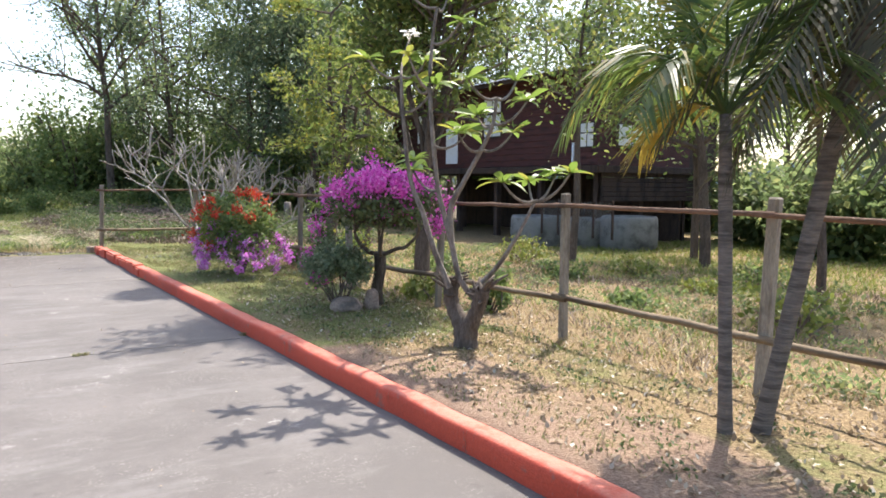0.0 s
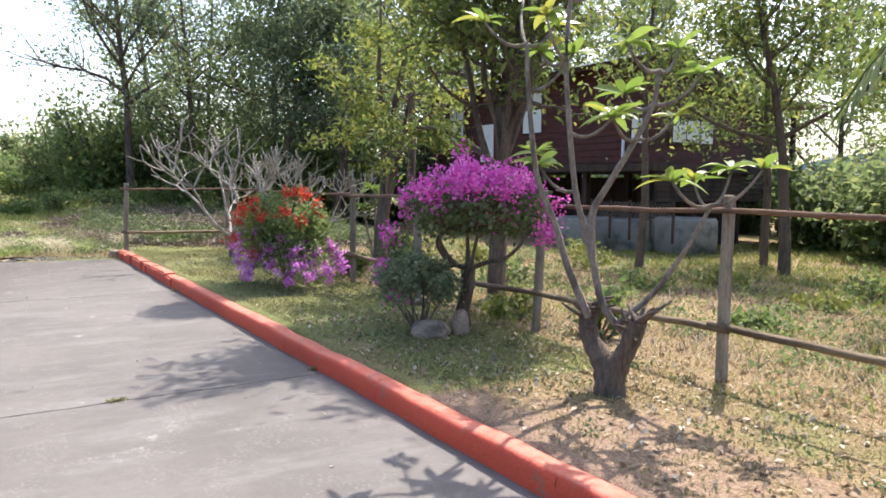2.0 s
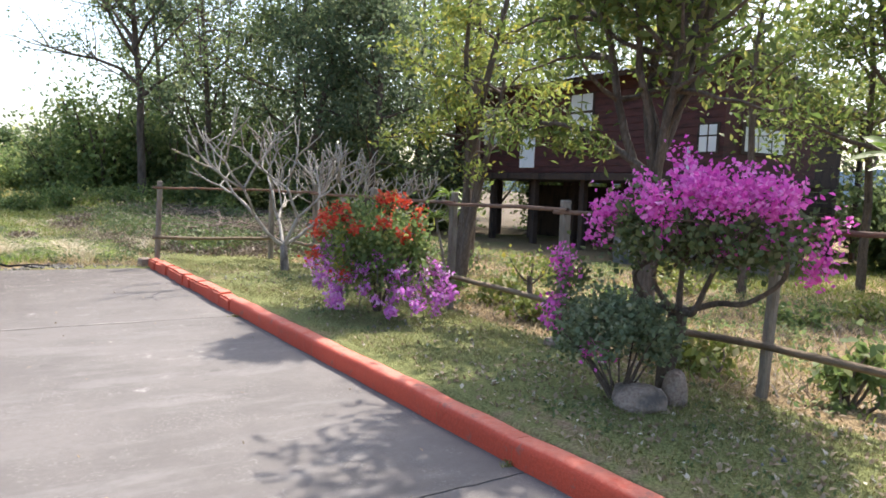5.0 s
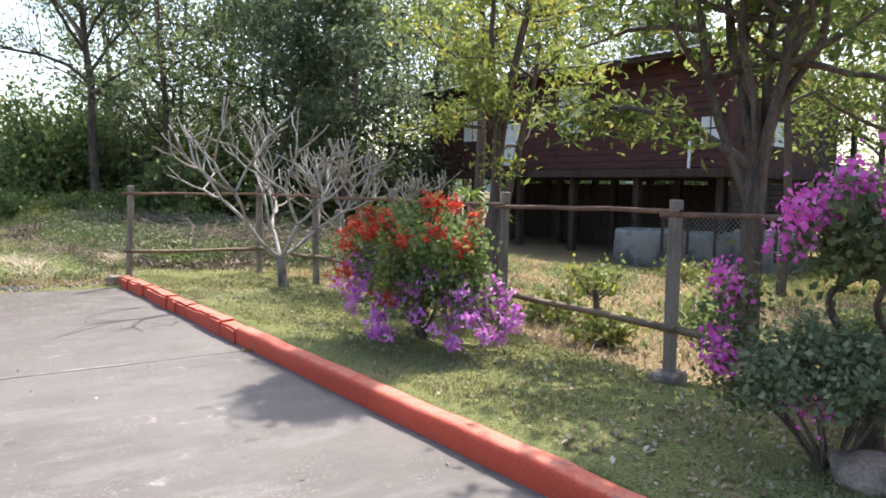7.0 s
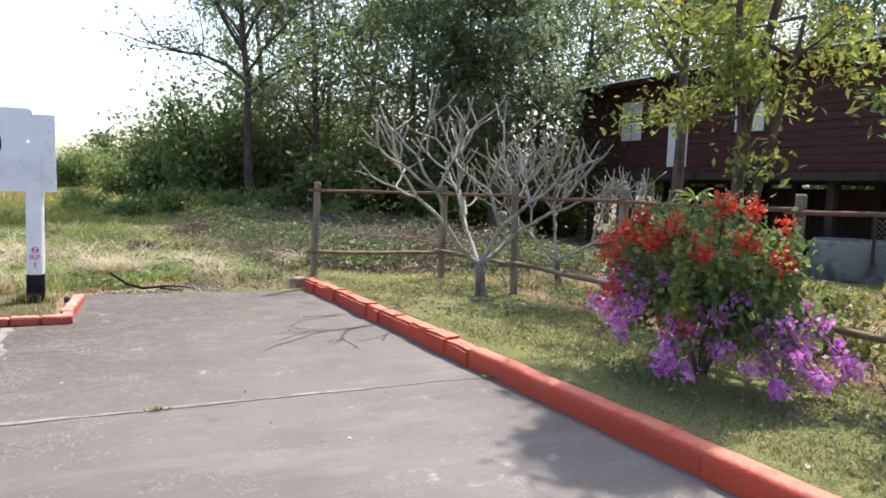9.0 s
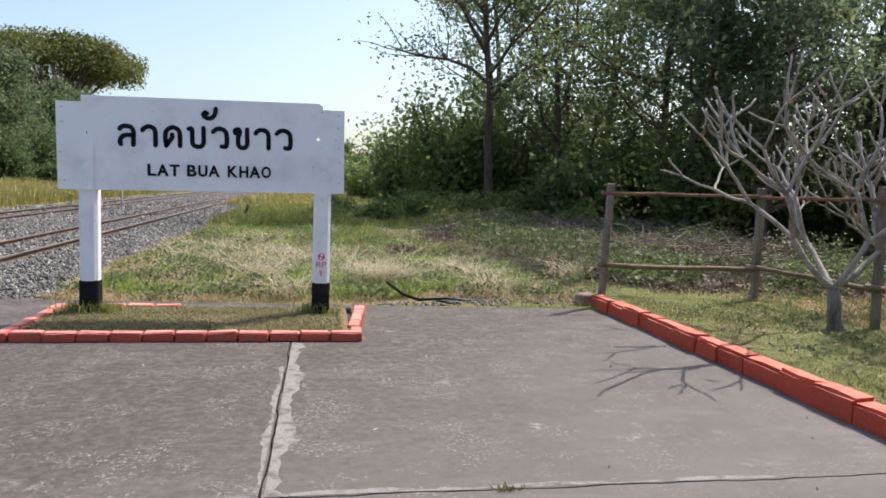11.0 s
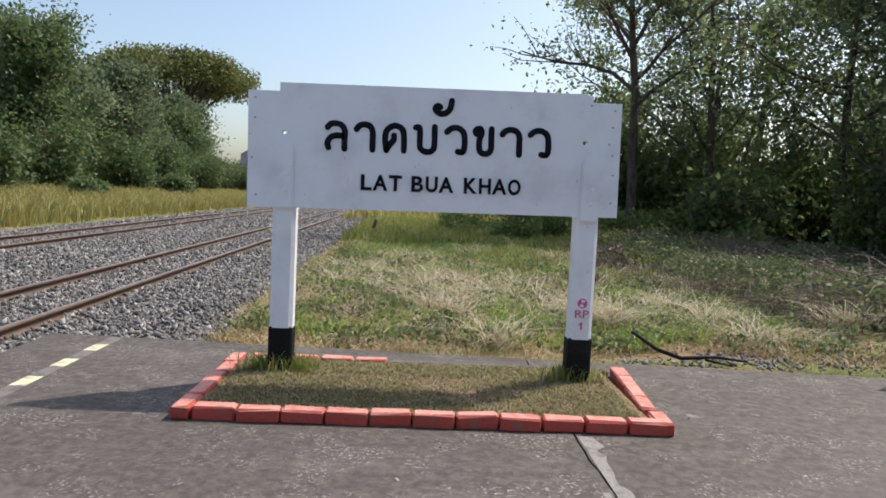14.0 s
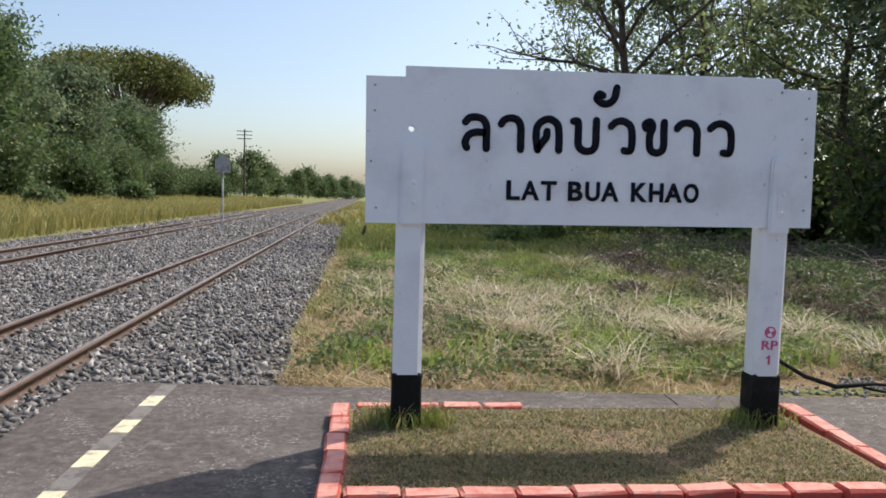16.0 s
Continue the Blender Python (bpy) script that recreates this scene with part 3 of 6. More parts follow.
# painted line along the platform edge
line = thing("platform_line", (-4.85, 13, 0.002), "worn yellow dashes on a faded line", "road marking", kind="structure")
part("faded_line", box((0.11, 9.0, 0.004), (-4.86, 12.7, 0.002), 0), OLD_LINE, line)
for k in range(16):
    part("dash", box((0.105, 0.235, 0.006), (-4.86, 16.79 - 0.525 * k, 0.004), 0), YELLOW, line)


# ---- tracks ----
def track_x(y):
    return -0.014 * (y - 18)


def rail(x):
    """A flat-bottomed rail: foot, web and head."""
    prof = [(-0.055, 0), (0.055, 0), (0.055, 0.012), (0.008, 0.024), (0.008, 0.085), (0.031, 0.092), (0.031, 0.118), (0.022, 0.124),
            (-0.022, 0.124), (-0.031, 0.118), (-0.031, 0.092), (-0.008, 0.085), (-0.008, 0.024), (-0.055, 0.012)]
    ys = spaced((-20, 60, 8), (60, 421, 40))
    V = np.array([[x + track_x(yy) + px, yy, pz - 0.045] for yy in ys for px, pz in prof])
    k = len(prof)
    F = np.array([[i * k + j, i * k + (j + 1) % k, (i + 1) * k + (j + 1) % k, (i + 1) * k + j] for i in range(len(ys) - 1) for j in range(k)])
    m = poly(V, F[:, ::-1])
    m.materials.append(STEEL)
    m.materials.append(RUN)
    m.polygons.foreach_set("material_index", np.array([1 if (j % k) in (7,) else 0 for j in range(len(F))]))
    return m


for xs, word in (((-5.80, -6.84), "near the platform"), ((-9.78, -10.80), "beyond the first line")):
    tr = thing("railway_track", (sum(xs) / 2, 40, -0.05), "metre-gauge railway track of rusty steel rails " + word, "railway track", "railway tracks")
    for x in xs:
        part("rail", rail(x), STEEL, tr)
ys = spaced((-20, 60, 4), (60, 421, 30))
V = []
for yy in ys:
    o = track_x(yy)
    V += [(px + o, yy, pz) for px, pz in ((-12.6, -0.13), (-11.8, -0.035), (-9.0, -0.035), (-8.35, -0.07), (-7.7, -0.035), (-5.0, -0.035), (-4.0, -0.10))]
F = [[i * 7 + j, i * 7 + j + 1, (i + 1) * 7 + j + 1, (i + 1) * 7 + j] for i in range(len(ys) - 1) for j in range(6)]
tagged(part("ballast_bed", poly(V, F), BED_SHADE), "bed of crushed ballast under the tracks, painted dark as gap shade", "ballast", kind="structure")
rng = np.random.default_rng(8)
pts = []
for y0, y1, count, size in ((-6, 12, 26000, 0.042), (12, 22, 48000, 0.030), (22, 34, 34000, 0.035), (34, 70, 18000, 0.055)):
    X = rng.uniform(-12.4, -3.9, count)
    Y = rng.uniform(y0, y1, count)
    keep = ~((X > -5.52) & (Y < end_y(X) + 0.05))
    keep &= rng.uniform(size=count) < np.clip((-3.8 - X) / 0.7, 0.15, 1)
    X, Y = X[keep], Y[keep]
    S = size * rng.uniform(0.55, 1.35, len(X))
    pts.append(np.stack([X + track_x(Y), Y, -0.045 + rng.uniform(-0.02, 0.03, len(X)) - 0.06 * np.clip((X + 4.9) / 0.9, 0, 1), S], 1))
P = np.vstack(pts)
octa = np.array([[1, 0, 0], [-1, 0, 0], [0, 1, 0], [0, -1, 0], [0, 0, 1], [0, 0, -1]], float)
of = np.array([[0, 2, 4], [2, 1, 4], [1, 3, 4], [3, 0, 4], [2, 0, 5], [1, 2, 5], [3, 1, 5], [0, 3, 5]])
q = unit(rng.normal(size=(len(P), 3)))
u = unit(np.cross(q, rng.normal(size=(len(P), 3))))
w = np.cross(q, u)
R = np.stack([q, u, w], 2)
V = np.einsum("nij,kj->nki", R, octa * np.array([1.45, 1.0, 0.6])) * P[:, None, 3:4] * rng.uniform(0.65, 1.25, (len(P), 6, 1)) + P[:, None, :3]
F = (np.arange(len(P))[:, None, None] * 6 + of[None]).reshape(-1, 3)
tagged(part("ballast", poly(V.reshape(-1, 3), F), STONE), "loose angular grey ballast stones round the rails", "ballast", kind="stuff")

# ---- the station sign ----
sign = thing("station_sign", (-2.17, 16.1, 0), "white station name board with dark letters on two posts", "sign")
tilt = Matrix.Translation((-2.17, 0, 1.68)) @ Matrix.Rotation(radians(-0.75), 4, "Y") @ Matrix.Translation((2.17, 0, -1.68))


def plate(points, y0, y1, bevel=0.008):
    """An upright plate from its outline in x and z."""
    bm = bmesh.new()
    f = bm.faces.new([bm.verts.new((x, y0, z)) for x, z in points])
    ex = bmesh.ops.extrude_face_region(bm, geom=[f])
    for v in ex["geom"]:
        if isinstance(v, bmesh.types.BMVert):
            v.co.y = y1
    bmesh.ops.recalc_face_normals(bm, faces=bm.faces)
    if bevel:
        bmesh.ops.bevel(bm, geom=bm.edges[:], offset=bevel, segments=2, affect="EDGES")
    return bm


bm = bmesh.new()
loops = [[(-3.50, 1.255), (-0.85, 1.255), (-0.85, 2.07), (-1.06, 2.07), (-1.06, 2.10), (-1.10, 2.13), (-3.28, 2.13), (-3.28, 2.07), (-3.50, 2.07)]]
for x in (-3.245, -1.105):
    loops.append([(x + 0.017 * math.cos(t), 1.785 + 0.017 * math.sin(t)) for t in np.linspace(0, 2 * math.pi, 14, endpoint=False)])
edges = []
for pts in loops:
    vs = [bm.verts.new((x, 16.045, z)) for x, z in pts]
    edges += [bm.edges.new((vs[i], vs[(i + 1) % len(vs)])) for i in range(len(vs))]
bmesh.ops.triangle_fill(bm, edges=edges, use_beauty=True)
ex = bmesh.ops.extrude_face_region(bm, geom=bm.faces[:])
for v in ex["geom"]:
    if isinstance(v, bmesh.types.BMVert):
        v.co.y = 16.105
bmesh.ops.recalc_face_normals(bm, faces=bm.faces)
bmesh.ops.transform(bm, matrix=tilt, verts=bm.verts)
board = part("board", bm, BOARD_PAINT, sign, "white painted board with stepped corners")
for x, wide in ((-3.235, 0.165), (-1.055, 0.17)):
    post = part("post", box((wide, 0.15, 1.27), (x, 16.12, 0.635 + 0.02), 0.026), BOARD_PAINT, sign)
    part("base_band", box((wide + 0.006, 0.156, 0.38), (x, 16.12, 0.19), 0.012), BLACK_PAINT, post, "black painted foot")
    tab = plate([(x - 0.065, 1.23), (x + 0.065, 1.23), (x + 0.065, 1.66), (x + 0.045, 1.70), (x - 0.045, 1.70), (x - 0.065, 1.66)], 16.018, 16.047, 0.01)
    part("clamp", tab, BOARD_PAINT, post)
    slot = plate([(x - 0.02, 1.33), (x + 0.03, 1.33), (x + 0.034, 1.36), (x + 0.034, 1.50), (x - 0.024, 1.50), (x - 0.024, 1.36)], 16.012, 16.02, 0.003)
    part("bolt_plate", slot, BOARD_PAINT, post)
    for z in (1.36, 1.47):
        bm = bmesh.new()
        bmesh.ops.create_cone(bm, cap_ends=True, segments=10, radius1=0.013, radius2=0.010, depth=0.02, matrix=Matrix.Translation((x + 0.01, 16.006, z)) @ Matrix.Rotation(radians(90), 4, "X"))
        part("bolt", bm, WHITE_PAINT, post)
for x, z in ((-3.45, 2.02), (-3.45, 1.88), (-0.90, 2.02), (-0.91, 1.9), (-0.90, 1.36), (-3.44, 1.34), (-0.905, 1.7), (-0.93, 1.78), (-0.895, 1.56), (-1.07, 2.05), (-3.47, 1.6)):
    bm = bmesh.new()
    bmesh.ops.create_cone(bm, cap_ends=True, segments=8, radius1=0.008, radius2=0.006, depth=0.012, matrix=tilt @ Matrix.Translation((x, 16.043, z)) @ Matrix.Rotation(radians(90), 4, "X"))
    part("nail", bm, GREY_METAL, board)


def lettering(text, x, z, width, height, material, parent, name, y=16.040, weight=0.0, turn=None):
    """A line of text on an upright face that looks along -y, stretched to its width and height."""
    cu = bpy.data.curves.new(name, "FONT")
    cu.body = text
    cu.extrude = 0.004
    cu.offset = weight
    tmp = bpy.data.objects.new(name, cu)
    scene.collection.objects.link(tmp)
    bpy.context.view_layer.update()
    m = bpy.data.meshes.new_from_object(tmp.evaluated_get(bpy.context.evaluated_depsgraph_get()))
    bpy.data.objects.remove(tmp)
    co = np.array([v.co for v in m.vertices])
    lo, hi = co.min(0), co.max(0)
    k = (width / (hi[0] - lo[0]), height / (hi[1] - lo[1]))
    out = np.stack([x + (co[:, 0] - lo[0]) * k[0], y - co[:, 2], z + (co[:, 1] - lo[1]) * k[1]], 1)
    m.vertices.foreach_set("co", out.ravel())
    if turn is not None:
        m.transform(turn)
    m.update()
    m.materials.clear()
    return part(name, m, material, parent)


for ch, x, w in (("L", -2.70, 0.078), ("A", -2.615, 0.105), ("T", -2.50, 0.092), ("B", -2.34, 0.085), ("U", -2.238, 0.085), ("A", -2.145, 0.105),
                 ("K", -1.965, 0.095), ("H", -1.857, 0.085), ("A", -1.763, 0.105), ("O", -1.648, 0.09)):
    lettering(ch, x, 1.395, w, 0.112, LETTER, board, "latin_letter", weight=0.028, turn=tilt)


def smooth_line(pts, n=7):
    """A round curve through the given points."""
    p = np.array([pts[0], *pts, pts[-1]], float)
    out = []
    for i in range(1, len(p) - 2):
        for t in np.linspace(0, 1, n, endpoint=False):
            a, b, c, d = p[i - 1], p[i], p[i + 1], p[i + 2]
            out.append(0.5 * (2 * b + (c - a) * t + (2 * a - 5 * b + 4 * c - d) * t * t + (3 * b - a - 3 * c + d) * t**3))
    return np.array(out + [p[-1]])


def brush(strokes, x, z, w, h, r=0.021):
    """A painted letter: thick round strokes, flattened on the board."""
    out = []
    for s in strokes:
        p = smooth_line([(x + u * w, z + v * h) for u, v in s])
        q = np.stack([p[:, 0], np.zeros(len(p)), p[:, 1]], 1)
        d = unit(np.gradient(q, axis=0))
        side = np.stack([d[:, 2], 0 * d[:, 0], -d[:, 0]], 1)
        for e, k, sg in ((q[0], 0, -1), (q[-1], -1, 1)):
            cap = [e + r * (sg * d[k] * math.sin(t) + side[k] * math.cos(t)) for t in np.linspace(0, math.pi, 11)]
            V = np.array([e, *cap]) + [0, 16.0385, 0]
            F = np.array([[0, i, i + 1] for i in range(1, 11)])
            out.append((V, F))
        l, rr = q + side * r, q - side * r
        n = len(q)
        V = np.concatenate([l, rr, l, rr]) + [0, 16.038, 0]
        V[2 * n:, 1] = 16.046
        i = np.arange(n - 1)
        F = np.concatenate([np.stack(t, 1) for t in ((i, i + n, i + n + 1), (i, i + n + 1, i + 1), (i, i + 1, i + 1 + 2 * n), (i, i + 1 + 2 * n, i + 2 * n), (i + n, i + 3 * n, i + 1 + 3 * n), (i + n, i + 1 + 3 * n, i + n + 1))])
        out.append((V, F))
    m = poly(*merge(out))
    m.transform(tilt)
    return m


AA = [[(0.05, 0.80), (0.2, 0.94), (0.48, 1), (0.78, 0.93), (0.92, 0.72), (0.93, 0.4), (0.93, 0.0)]]
WO = [[(0.05, 0.82), (0.25, 0.96), (0.55, 1), (0.85, 0.86), (0.95, 0.6), (0.95, 0.2), (0.86, 0.03), (0.62, 0.04)]]
LO = [[(0.06, 0.84), (0.22, 0.97), (0.5, 1), (0.8, 0.93), (0.95, 0.72), (0.95, 0.4), (0.95, 0.0)], [(0.12, 0.02), (0.06, 0.2), (0.2, 0.42), (0.5, 0.52), (0.92, 0.50)]]
DO = [[(0.10, 0.0), (0.03, 0.45), (0.12, 0.82), (0.5, 1), (0.86, 0.85), (0.95, 0.5), (0.95, 0.0)], [(0.10, 0.02), (0.26, 0.22), (0.44, 0.42), (0.46, 0.60)]]
BO = [[(0.06, 0.95), (0.24, 0.93), (0.26, 0.5), (0.28, 0.15), (0.5, 0.0), (0.78, 0.02), (0.92, 0.2), (0.93, 0.6), (0.93, 1)]]
KO = [[(0.12, 0.78), (0.08, 0.93), (0.32, 1), (0.42, 0.82), (0.30, 0.55), (0.32, 0.15), (0.52, 0), (0.8, 0.02), (0.95, 0.2), (0.95, 0.6), (0.95, 1)]]
HAN = [[(0.34, 0.52), (0.20, 0.60), (0.10, 0.36), (0.32, 0.10), (0.62, 0.12), (0.84, 0.42), (0.92, 0.95)]]
for strokes, x0, x1, z, h in ((LO, -2.95, -2.815, 1.683, 0.175), (AA, -2.745, -2.615, 1.683, 0.175), (DO, -2.54, -2.395, 1.683, 0.175), (BO, -2.33, -2.175, 1.683, 0.175), (HAN, -2.20, -2.06, 1.945, 0.105),
                              (WO, -2.105, -1.965, 1.683, 0.175), (KO, -1.905, -1.775, 1.683, 0.175), (AA, -1.71, -1.57, 1.683, 0.175), (WO, -1.51, -1.365, 1.683, 0.175)):
    part("thai_letter", brush(strokes, x0, z, x1 - x0, h), LETTER, board)
lettering("RP", -1.105, 0.535, 0.10, 0.055, PINK, post, "mark_letters", y=16.041, weight=0.0)
part("mark_number", plate([(-1.061, 0.445), (-1.049, 0.445), (-1.049, 0.50), (-1.059, 0.50), (-1.073, 0.488), (-1.073, 0.478), (-1.061, 0.486)], 16.040, 16.0455, 0), PINK, post)
bm = bmesh.new()
bmesh.ops.create_cone(bm, cap_ends=True, segments=20, radius1=0.036, radius2=0.036, depth=0.003, matrix=Matrix.Translation((-1.055, 16.043, 0.64)) @ Matrix.Rotation(radians(90), 4, "X"))
part("mark_disc", bm, PINK, post)
bm = bmesh.new()
for a in (0.6, 3.74):
    vs = [bm.verts.new((-1.055, 16.0405, 0.64))] + [bm.verts.new((-1.055 + 0.027 * math.cos(a + t), 16.0405, 0.64 + 0.027 * math.sin(a + t))) for t in np.linspace(0, 1.5, 6)]
    bm.faces.new(vs)
part("mark_quarters", bm, WHITE_PAINT, post)

# ---- the fence ----
fence = thing("fence", (4.55, 9, 0.1), "fence of weathered grey posts with two brown rails", "fence")
corners = [(4.70, -1.3), (4.72, 0.75), (4.78, 2.76), (4.78, 4.87), (4.68, 6.98), (4.46, 8.98), (4.56, 11.08), (4.52, 13.15), (4.48, 15.15), (4.34, 17.0), (2.30, 16.98)]
rng = np.random.default_rng(3)
tops = []
for k, (x, y) in enumerate(corners):
    lx, ly = rng.uniform(-0.03, 0.03, 2)
    g = float(ground_z(x, y))
    w = 0.080 + rng.uniform(-0.008, 0.008)
    h = 1.51 - g + rng.uniform(-0.03, 0.03)
    b = box((w, w, h + 0.2), (0, 0, (h - 0.2) / 2), 0.014)
    bmesh.ops.subdivide_edges(b, edges=[e for e in b.edges if abs((e.verts[0].co - e.verts[1].co).z) > 0.5], cuts=5)
    for v in b.verts:
        v.co += Vector((rng.uniform(-1, 1), rng.uniform(-1, 1), 0)) * 0.004
        v.co.x += lx * v.co.z
        v.co.y += ly * v.co.z
    bmesh.ops.transform(b, matrix=Matrix.Translation((x, y, g)) @ Matrix.Rotation(rng.uniform(-0.12, 0.12), 4, "Z"), verts=b.verts)
    part("post", b, POST_WOOD, fence)
    tops.append((x + lx * 1.2, y + ly * 1.2))
part("footing", box((0.24, 0.22, 0.12), (4.46, 8.98, 0.10), 0.02, Matrix.Rotation(0.2, 4, "Z"), 0.008, rng), ROCK, fence, "rough concrete footing round one post")
for k in range(len(corners) - 1):
    for z, m, r in ((1.375, RAIL_WOOD, 0.023), (0.50, LOW_RAIL, 0.030)):
        (xa, ya), (xb, yb) = corners[k], corners[k + 1]
        o = (-0.063, 0) if k < len(corners) - 2 else (0, -0.063)
        sag = rng.uniform(-0.02, 0.012)
        a = np.array([xa + o[0], ya + o[1], z + rng.uniform(-0.015, 0.015)])
        b = np.array([xb + o[0], yb + o[1], z + rng.uniform(-0.015, 0.015)])
        d = unit(b - a) * 0.09
        p = curve_pts(a - d, b + d, (0, 0, sag), 7)
        p[1:-1] += rng.normal(size=(5, 3)) * 0.004
        part("rail", tubes([(p, [r] * 7, 4 if z < 1 else 6)]), m, fence)


# ---- plants ----
def limb(a, direction, length, r0, r1, rng, n=6, wander=0.12, lift=0.0):
    """A branch that wanders and lifts as it goes: its points and radii."""
    p, d, out = np.array(a, float), unit(np.array(direction, float)), [np.array(a, float)]
    for k in range(n - 1):
        d = unit(d + rng.normal(size=3) * wander + np.array([0, 0, lift]))
        p = p + d * length / (n - 1)
        out.append(p.copy())
    return np.array(out), np.linspace(r0, r1, n), d


def grow(base, height, r0, rng, lean=(0, 0), clear=0.3, limbs=9, reach=0.4, twigs=4, upward=0.5):
    """A tree's trunk, limbs and twigs as tubes, and the places where its leaves cluster."""
    trunk, tr, _ = limb(base, (lean[0], lean[1], 1), height * 0.9, r0, r0 * 0.25, rng, 9, 0.06, 0.12)
    out, tips = [(trunk, tr, 6)], [trunk[-1]]
    for k in range(limbs):
        f = clear + (1 - clear) * (k + rng.uniform(0, 0.8)) / limbs
        i = f * (len(trunk) - 1)
        lo = int(min(i, len(trunk) - 2))
        a = trunk[lo] + (trunk[lo + 1] - trunk[lo]) * (i - lo)
        ang = k * 2.4 + rng.uniform(-0.5, 0.5)
        length = height * reach * (1.15 - 0.75 * f) * rng.uniform(0.75, 1.25)
        r = r0 * (1 - 0.75 * f) * 0.6
        p, rr, d = limb(a, (math.cos(ang), math.sin(ang), upward), length, r, r * 0.3, rng, 6, 0.2, 0.08)
        out.append((p, rr, 6))
        tips.append(p[-1])
        for t in range(twigs):
            j = rng.integers(2, 6)
            v = unit(p[j] - p[j - 1]) + rng.normal(size=3) * 0.7
            q, qr, _ = limb(p[j], v, length * rng.uniform(0.3, 0.55), r * 0.32, r * 0.1, rng, 4, 0.2, 0.05)
            out.append((q, qr, 4))
            tips += [q[-1], q[2], q[1]]
    return out, np.array(tips)


def tree(name, base, height, r0, seed, leaf, bark, leaves, size, spread, label, group="", low=0.0, **kw):
    """A tree: trunk with limbs, and a crown of single leaves in uneven clusters."""
    rng = np.random.default_rng(seed)
    z = float(ground_z(base[0], base[1]))
    root = (base[0], base[1], z - 0.1)
    wood, tips = grow(root, height, r0, rng, **kw)
    ob = thing(name, (base[0], base[1], z), label, "tree" if "tree" in name else "shrub", group)
    part("trunk", tubes(wood), bark, ob, smooth=True)
    weight = rng.uniform(0.2, 1.6, len(tips))
    who = rng.choice(len(tips), leaves, p=weight / weight.sum())
    C = tips[who] + rng.normal(size=(leaves, 3)) * spread * np.array([1, 1, 0.7]) * rng.uniform(0.3, 1.2, (leaves, 1))
    C = C[C[:, 2] > z + low]
    part("crown", poly(*leaf_data(C, size, rng, 0.5)), leaf, ob)
    return ob


def shrub(base, r, h, seed, leaf, leaves, size, label, group="", bark=TWIG, name="shrub"):
    rng = np.random.default_rng(seed)
    z = float(ground_z(base[0], base[1]))
    ob = thing(name, (base[0], base[1], z), label, "shrub", group)
    stems, tips = [], []
    for k in range(10 if r < 1.5 else 22):
        a = rng.uniform(0, 6.28)
        e = np.array([base[0] + math.cos(a) * r * rng.uniform(0.2, 0.9), base[1] + math.sin(a) * r * rng.uniform(0.2, 0.9), z + h * rng.uniform(0.4, 0.95)])
        p = curve_pts((base[0], base[1], z - 0.05), e, rng.normal(size=3) * 0.06, 6)
        stems.append((p, np.linspace(0.018, 0.006, 6) * max(1, h), 4))
        tips += [p[-1], p[-2], p[-3]] if r < 1.5 else [p[-1], p[-2], p[-3], p[2], p[1]]
    tagged(part("woody_base", tubes(stems), bark, ob), kind="stuff")
    tips = np.array(tips)
    C = tips[rng.integers(0, len(tips), leaves)] + rng.normal(size=(leaves, 3)) * np.array([r, r, h * 0.6]) * (0.24 if r < 1.5 else 0.23)
    C[:, 2] = np.maximum(C[:, 2], z + 0.03)
    part("foliage", poly(*leaf_data(C, size, rng, 0.55)), leaf, ob)
    return ob


# the sparse tall tree and the wood behind the yard
tree("tall_tree", (5.3, 36.0), 15.5, 0.20, 11, LEAF_MID, BARK, 5200, 0.17, 0.5, "tall half-bare tree with dark trunk and thin crown", clear=0.34, limbs=24, reach=0.38, twigs=11, upward=0.65, low=3.2)
wood = [(8.2, 36.5, 13), (11.0, 33.0, 14), (11.8, 28.2, 11), (13.2, 30.5, 13), (14.5, 36, 15), (17.0, 33.5, 14), (19.5, 33.5, 13), (25, 31, 13), (12.0, 41, 15), (18, 40, 15), (7.4, 43, 13),
        (24, 36, 15), (27.5, 27, 13), (31, 24, 11), (30, 34, 15), (33, 8, 10), (26, 4, 11), (24.5, 23.8, 13), (23.6, 29.5, 14), (31, 18.5, 11), (35, 14, 11), (10.6, 30.4, 10.2), (8.5, 50, 9), (15, 51, 9), (22, 48, 9), (29, 43, 10), (9.8, 40.5, 13)]
for k, (x, y, h) in enumerate(wood):
    dark = k % 3 != 1
    tree("woodland_tree", (x, y), h * (1 + 0.08 * math.sin(k * 5.1)), 0.17 + 0.03 * math.sin(k * 3.3), 40 + k, LEAF_DARK if dark else LEAF_MID, BARK, 6500 if y < 38 else 6000, 0.215, 0.68,
         "tall leafy tree in the wood behind the yard", "woodland trees", clear=0.16 + 0.08 * math.sin(k * 2.2), limbs=13, reach=0.31, twigs=6, low=1.0, upward=0.35)
